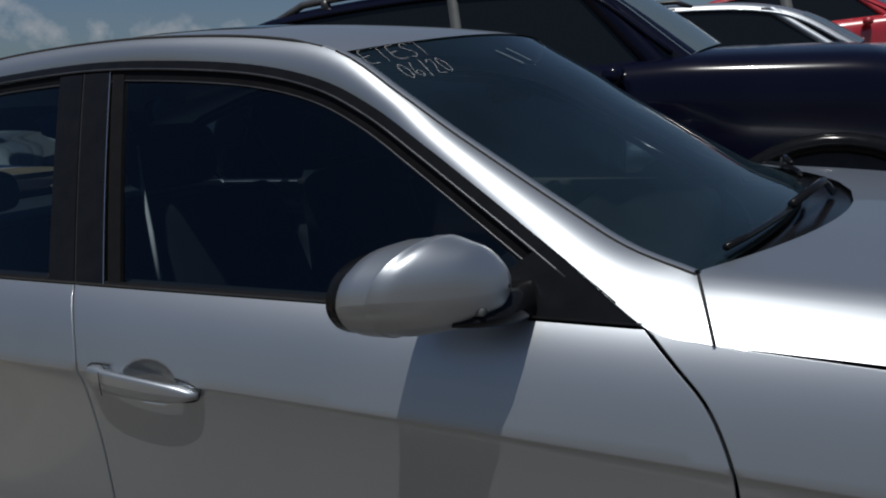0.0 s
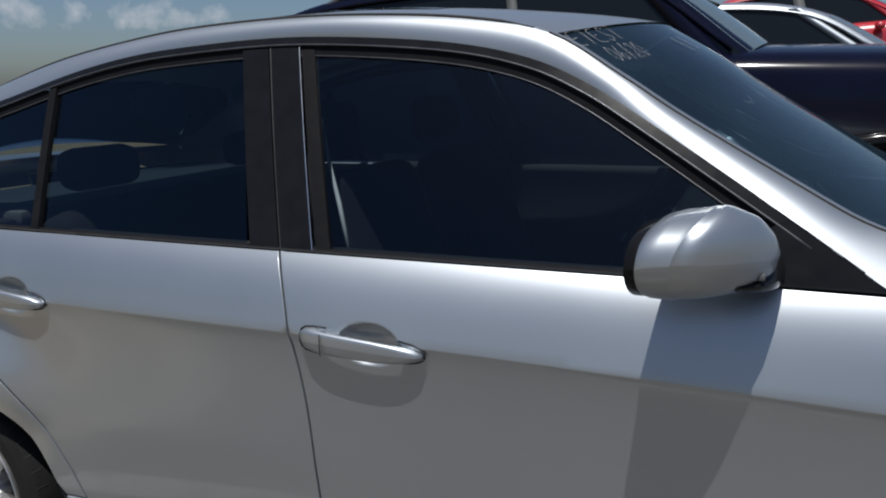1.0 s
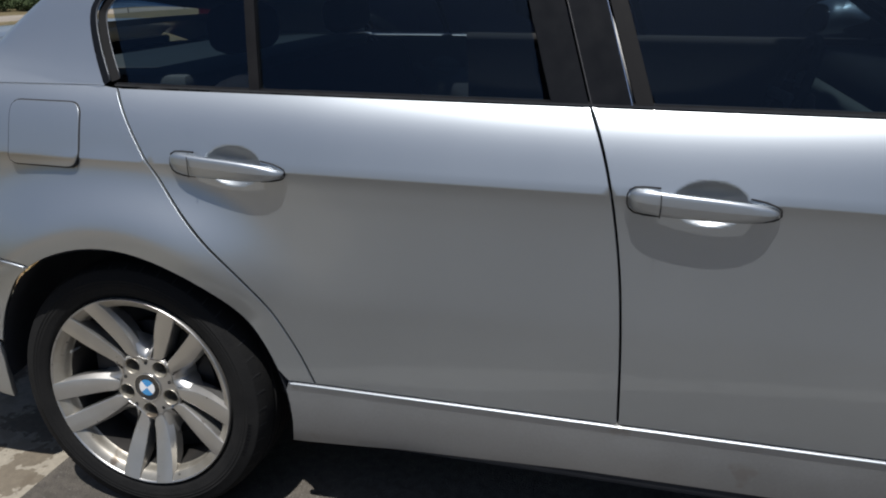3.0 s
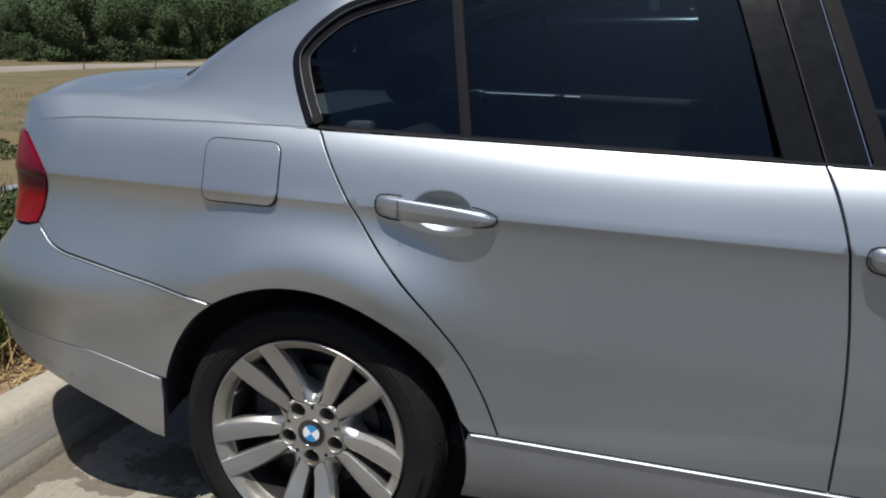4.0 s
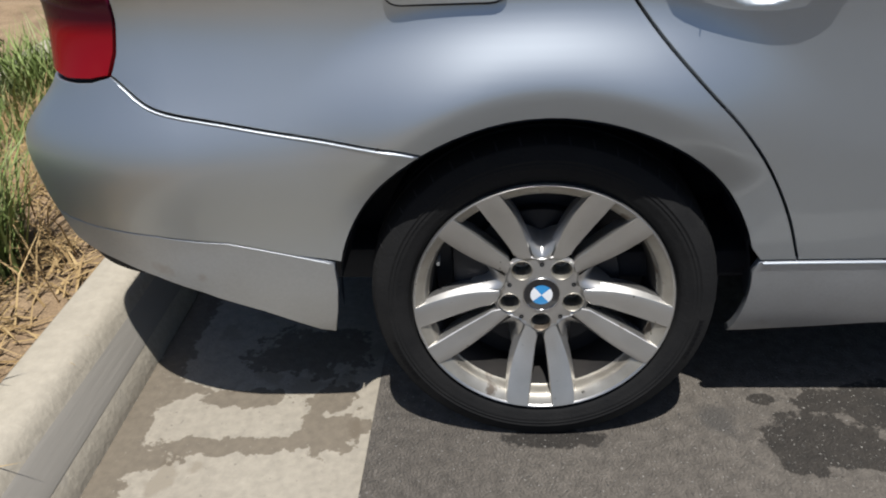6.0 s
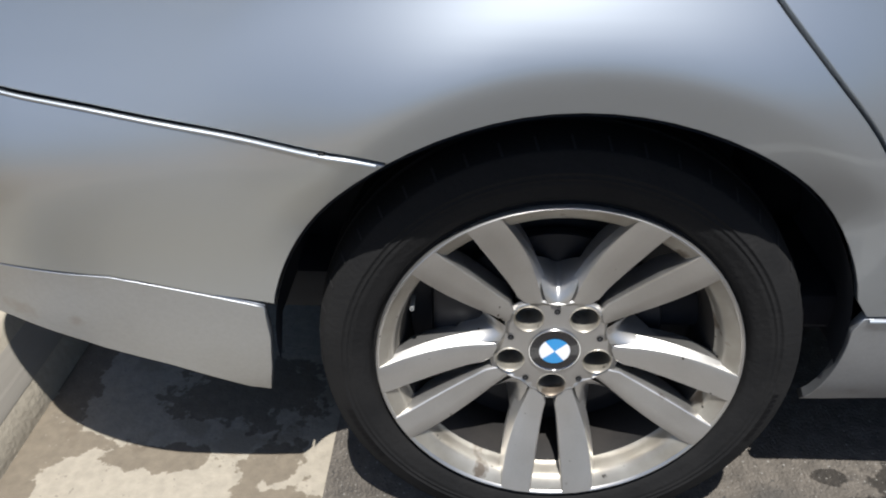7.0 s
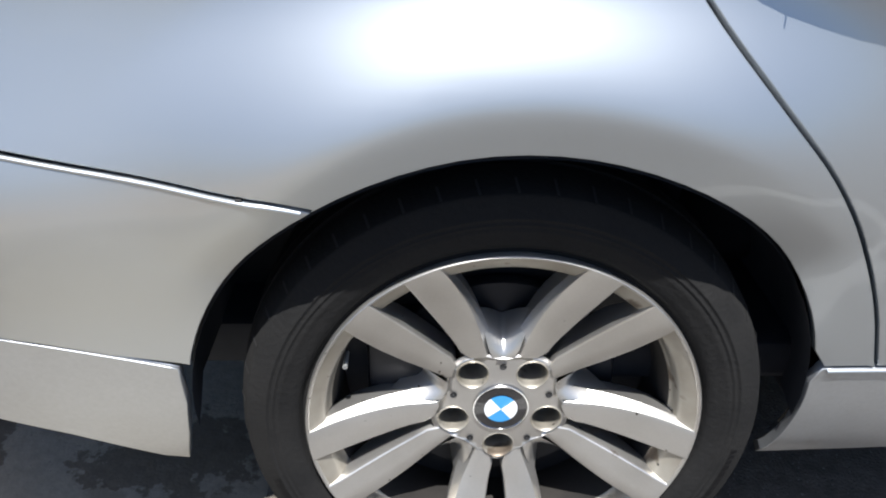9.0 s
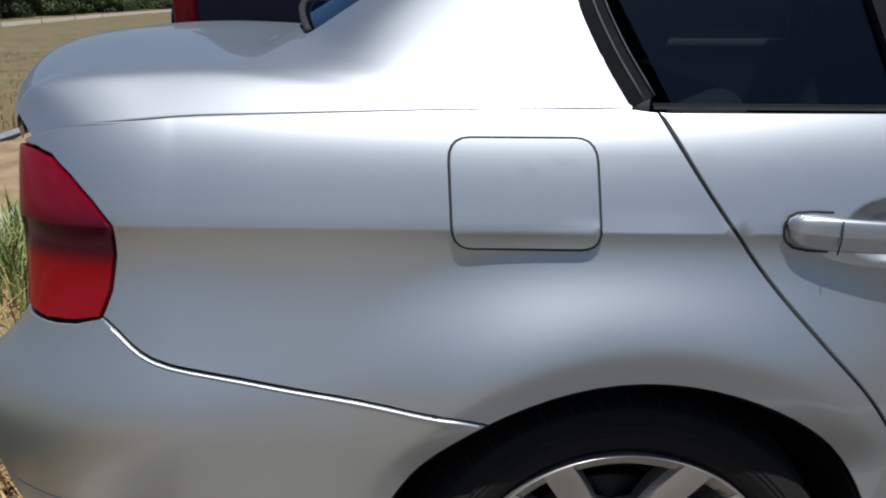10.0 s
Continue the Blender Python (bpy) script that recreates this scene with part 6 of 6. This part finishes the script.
# ---- the other parked vehicles ----
def vehicle(name, label, paint, spec):
    """A parked vehicle: lower body, cabin with panes and pillars, bonnet, wheels. x runs from tail to nose, the near side faces -y."""
    car = tagged(new(name), label, "car")
    L, W = spec["length"], spec["width"] / 2
    belt = spec["belt"]
    # body below the windows: cross-sections along x
    sec = []
    for x in np.linspace(0, L, 49):
        ztop = float(np.interp(x, spec["deck_x"], spec["deck_z"]))
        w = W * (1 - 0.10 * ease((0.5 - x) / 0.5) ** 2 - 0.16 * ease((x - L + 0.7) / 0.7) ** 2)
        zb = 0.34 + 0.10 * ease((0.4 - x) / 0.4) + 0.10 * ease((x - L + 0.4) / 0.4)
        r = [(-w * 0.94, zb), (-w * 0.985, zb + 0.12), (-w, zb + 0.3), (-w * 0.995, ztop - 0.22), (-w * 0.975, ztop - 0.10), (-w * 0.93, ztop - 0.03), (-w * 0.84, ztop), (-w * 0.5, ztop + 0.025), (0, ztop + 0.03)]
        r = r + [(-y, z) for y, z in r[-2::-1]]
        sec.append([Vector((x, y, z)) for y, z in r])
    # arches pushed in
    verts = [p for r in sec for p in r]
    faces = grid_faces(len(sec), len(sec[0]))
    nv = len(sec[0])
    faces = [f[::-1] for f in faces] + [tuple(range(nv)), tuple((len(sec) - 1) * nv + k for k in range(nv))[::-1]]
    body = obj("body", verts, faces, paint, car)
    # cabin: roof and glass
    cx, cz = spec["cabin_x"], spec["cabin_z"]
    outline = [tuple(p) for p in spline(list(zip(cx, cz)), 6)]
    tw, bw = W * 0.72, W * 0.90
    top = max(cz)

    def at(x, z, inset=0.0):
        t = (z - belt) / (top - belt)
        return bw + (tw - bw) * t - inset

    def fore(x):
        return 0.10 * ease((x - cx[-3]) / (cx[-1] - cx[-3]))

    rows = []
    for x, z in outline:
        w = at(x, z)
        ring = [(-w, z - 0.05), (-w * 0.975, z - 0.018), (-w * 0.90, z), (-w * 0.5, z + 0.02), (0, z + 0.026)]
        ring += [(-y, q) for y, q in ring[-2::-1]]
        rows.append([Vector((x + fore(x) * (1 - (y / w) ** 2), y, q)) for y, q in ring])
    sheet("roof", rows, paint, car, flip=True)
    # side walls of the cabin as one dark pane area with painted pillars over it
    for side in (1, -1):
        rows = [[Vector((x, -side * (at(x, belt + (z - 0.04 - belt) * t) - 0.012), belt - 0.03 + (z - 0.01 - belt) * t)) for t in np.linspace(0, 1, 6)] for x, z in outline]
        sheet("side_window", rows, DARK_GLASS, car, flip=(side == -1))
        for k, (xa, xb, wd) in enumerate(spec["pillars"]):
            za = float(np.interp(xb, [p[0] for p in outline], [p[1] for p in outline])) - 0.03
            pts = [[Vector((xa + (xb - xa) * t + o, -side * (at(0, belt + (za - belt) * t) + e), belt - 0.03 + (za - belt + 0.03) * t)) for o, e in ((0, -0.02), (0.004, 0.004), (wd - 0.004, 0.004), (wd, -0.02))] for t in np.linspace(0, 1, 6)]
            sheet("pillar", pts, spec.get("pillar_mat", paint) if k != 1 else CABIN_GREY, car, flip=(side == -1))
        # sill strip of bright or dark trim
        tube("window_trim", [(x, -side * (at(x, belt) + 0.004), belt - 0.015) for x in np.linspace(cx[0] + 0.25, cx[-1] - 0.15, 8)], 0.009, spec["trim"], car)
        pts = [(x, -side * (at(x, z - 0.045) + 0.004), z - 0.055) for x, z in outline[2:-1]]
        tube("window_trim", pts, 0.012, paint, car)
        # mirror
        mx = cx[-1] - 0.32
        shell = part("door_mirror", box_bm(mx - 0.05, mx + 0.05, -side * (W + 0.06) - 0.08, -side * (W + 0.06) + 0.08, belt - 0.02, belt + 0.075, 0.04, 3), spec.get("mirror_mat", paint), car)
        if spec.get("rails"):
            pts = [(x, -side * (tw - 0.03), float(np.interp(x, [p[0] for p in outline], [p[1] for p in outline])) + 0.030) for x in np.linspace(spec["rails"][0], spec["rails"][1], 9)]
            pts = [(pts[0][0] - 0.34, pts[0][1], pts[0][2] - 0.14)] + pts + [(pts[-1][0] + 0.12, pts[-1][1], pts[-1][2] - 0.06)]
            rr = tube("roof_rail", pts, 0.022, spec.get("rail_mat", GREY_RAIL), car, 10)
            for k in (2, 6):
                p = pts[k]
                tube("rail_foot", [(p[0], p[1], p[2]), (p[0], p[1], p[2] - 0.085)], 0.03, GREY_RAIL, rr)
        # tail lamp
        part("tail_lamp", box_bm(0.03, 0.15, -side * W * 0.90 - 0.05, -side * W * 0.90 + 0.05, belt - 0.40, belt - 0.06, 0.03, 3), RED_LENS, car, "red tail lamp")
        part("headlamp", box_bm(L - 0.45, L - 0.06, -side * W * 0.86 - 0.05, -side * W * 0.86 + 0.05, 0.78, 0.95, 0.04, 3), DARK_GLASS, car)
    # windscreen and rear window
    for k0, k1, nm in ((-7, -1, "windscreen"), (0, 5, "rear_window")):
        seg = outline[k0:] if nm == "windscreen" else outline[:k1 + 2]
        rows = [[Vector((x + fore(x) * (1 - u * u) + (0.01 if nm == "windscreen" else -0.01), u * (at(x, z) * 0.955), z + 0.002 - 0.014 * u ** 6 + 0.028 * (1 - u * u))) for u in np.linspace(-1, 1, 11)] for x, z in seg]
        sheet(nm, rows, DARK_GLASS if nm != "windscreen" else spec.get("screen", DARK_GLASS), car, flip=True)
    # wheels and arches
    for wx in spec["wheels"]:
        for side in (1, -1):
            w = new("wheel")
            w.parent = car
            w.location = (wx, -side * (W - 0.02), 0.37)
            s = -1 if side == 1 else 1
            lathe("tyre", [(0.23, 0.0), (0.25, 0.02 * s), (0.33, 0.02 * s), (0.365, 0.0), (0.37, -0.2 * s), (0.25, -0.22 * s)], TYRE, w, seg=40)
            rim = lathe("rim", [(0.235, 0.005 * s), (0.22, 0.01 * s), (0.2, -0.05 * s)], ALLOY, w, seg=40)
            lathe("rim_back", [(0.205, -0.055 * s), (0.01, -0.06 * s)], LINER, w, seg=40)
            for k in range(5):
                a = math.tau * k / 5
                tube("spoke", [(0.03 * math.cos(a), 0, 0.03 * math.sin(a)), (0.215 * math.cos(a), 0, 0.215 * math.sin(a))], 0.026, ALLOY, w, 6)
            ar = spec.get("arch_r", 0.43)
            pts = [(wx + ar * math.cos(a), -side * (W + 0.006), 0.40 + ar * math.sin(a)) for a in np.linspace(-0.15, math.pi + 0.15, 20)]
            tube("arch_trim", pts, 0.03 + 0.12 * (ar - 0.43), spec.get("arch_mat", paint), car, 8)
            lathe("arch_well", [(ar, 0.012 * s), (0.36, 0.0145 * s)], LINER, car, (wx, -side * W, 0.37), 40)
    part("lower_sill", box_bm(0.2, L - 0.2, -W * 0.9, W * 0.9, 0.26, 0.42, 0.03), LINER, car)
    return car


suv = vehicle("suv", "navy blue sport utility car with grey metal roof rails parked alongside", NAVY, dict(
    length=4.95, width=1.90, belt=1.27, deck_x=[0, 0.15, 1.2, 3.3, 4.1, 4.7, 4.95], deck_z=[1.05, 1.27, 1.29, 1.37, 1.345, 1.21, 0.92],
    cabin_x=[0.12, 0.45, 0.88, 1.5, 2.1, 2.6, 2.88, 3.34], cabin_z=[1.28, 1.58, 1.73, 1.79, 1.81, 1.79, 1.73, 1.38], pillars=[(1.05, 0.92, 0.10), (2.17, 2.06, 0.06), (3.22, 2.74, 0.13), (0.15, 0.48, 0.2)],
    screen=PALE_GLASS, wheels=(0.92, 3.98), trim=BLACK_TRIM, rails=(1.12, 2.38), rail_mat=DULL_RAIL, arch_r=0.56, arch_mat=BLACK_TRIM, pillar_mat=NAVY, mirror_mat=NAVY))
suv.matrix_basis = pose(-1.545, 2.95, park_z(2.95) - 0.004, 3.0)
silver_suv = vehicle("suv", "silver sport utility car parked beyond the navy one", SILVER, dict(
    length=4.7, width=1.88, belt=1.32, deck_x=[0, 0.15, 1.2, 3.1, 4.0, 4.5, 4.7], deck_z=[1.05, 1.30, 1.33, 1.38, 1.33, 1.15, 0.85],
    cabin_x=[0.02, 0.30, 0.75, 1.5, 2.2, 2.7, 3.05, 3.45], cabin_z=[1.34, 1.66, 1.78, 1.83, 1.83, 1.79, 1.68, 1.40], pillars=[(0.95, 0.80, 0.10), (2.10, 1.97, 0.12), (3.35, 2.75, 0.10), (0.05, 0.36, 0.2)],
    screen=PALE_GLASS, wheels=(0.90, 3.75), trim=CHROME, rails=(0.9, 2.1), pillar_mat=SILVER))
silver_suv.matrix_basis = pose(-0.66, 5.75, park_z(5.75), 3.0) @ Matrix.Diagonal((1, 1, 0.905, 1))
pickup = vehicle("pickup_truck", "bright red pickup truck parked in the row", RED, dict(
    length=5.6, width=2.0, belt=1.55, deck_x=[0, 0.15, 1.8, 4.0, 4.9, 5.4, 5.6], deck_z=[1.45, 1.5, 1.52, 1.66, 1.62, 1.5, 1.2],
    cabin_x=[1.75, 1.9, 2.2, 2.6, 3.0, 3.3, 3.55, 3.95], cabin_z=[1.57, 1.90, 2.01, 2.05, 2.05, 2.02, 1.93, 1.68], pillars=[(1.80, 1.95, 0.12), (2.85, 2.75, 0.12), (3.90, 3.40, 0.10)],
    wheels=(1.1, 4.6), trim=BLACK_TRIM, pillar_mat=RED))
pickup.matrix_basis = pose(-0.50, 8.65, park_z(8.65), 3.0) @ Matrix.Diagonal((1, 1, 0.875, 1))

# ---- lamp posts far across the car park ----
for x, y, h in ((1.3, 58.0, 11.0), (9.5, 57.6, 6.4), (5.5, 80.0, 9.0)):
    post = tagged(new("lamp_post"), "slim pale lamp post far across the car park", "lamp post", "lamp posts")
    post.location = (x, y, park_z(y))
    tube("pole", [(0, 0, 0), (0, 0, h * 0.5), (0, 0, h)], [0.07, 0.06, 0.045], STEEL, post, 10)
    part("lamp_head", box_bm(-0.22, 0.1, -0.10, 0.10, h - 0.02, h + 0.06, 0.02), STEEL, post)
    part("base", box_bm(-0.3, 0.3, -0.3, 0.3, 0, 0.7, 0.05), CONCRETE, post)
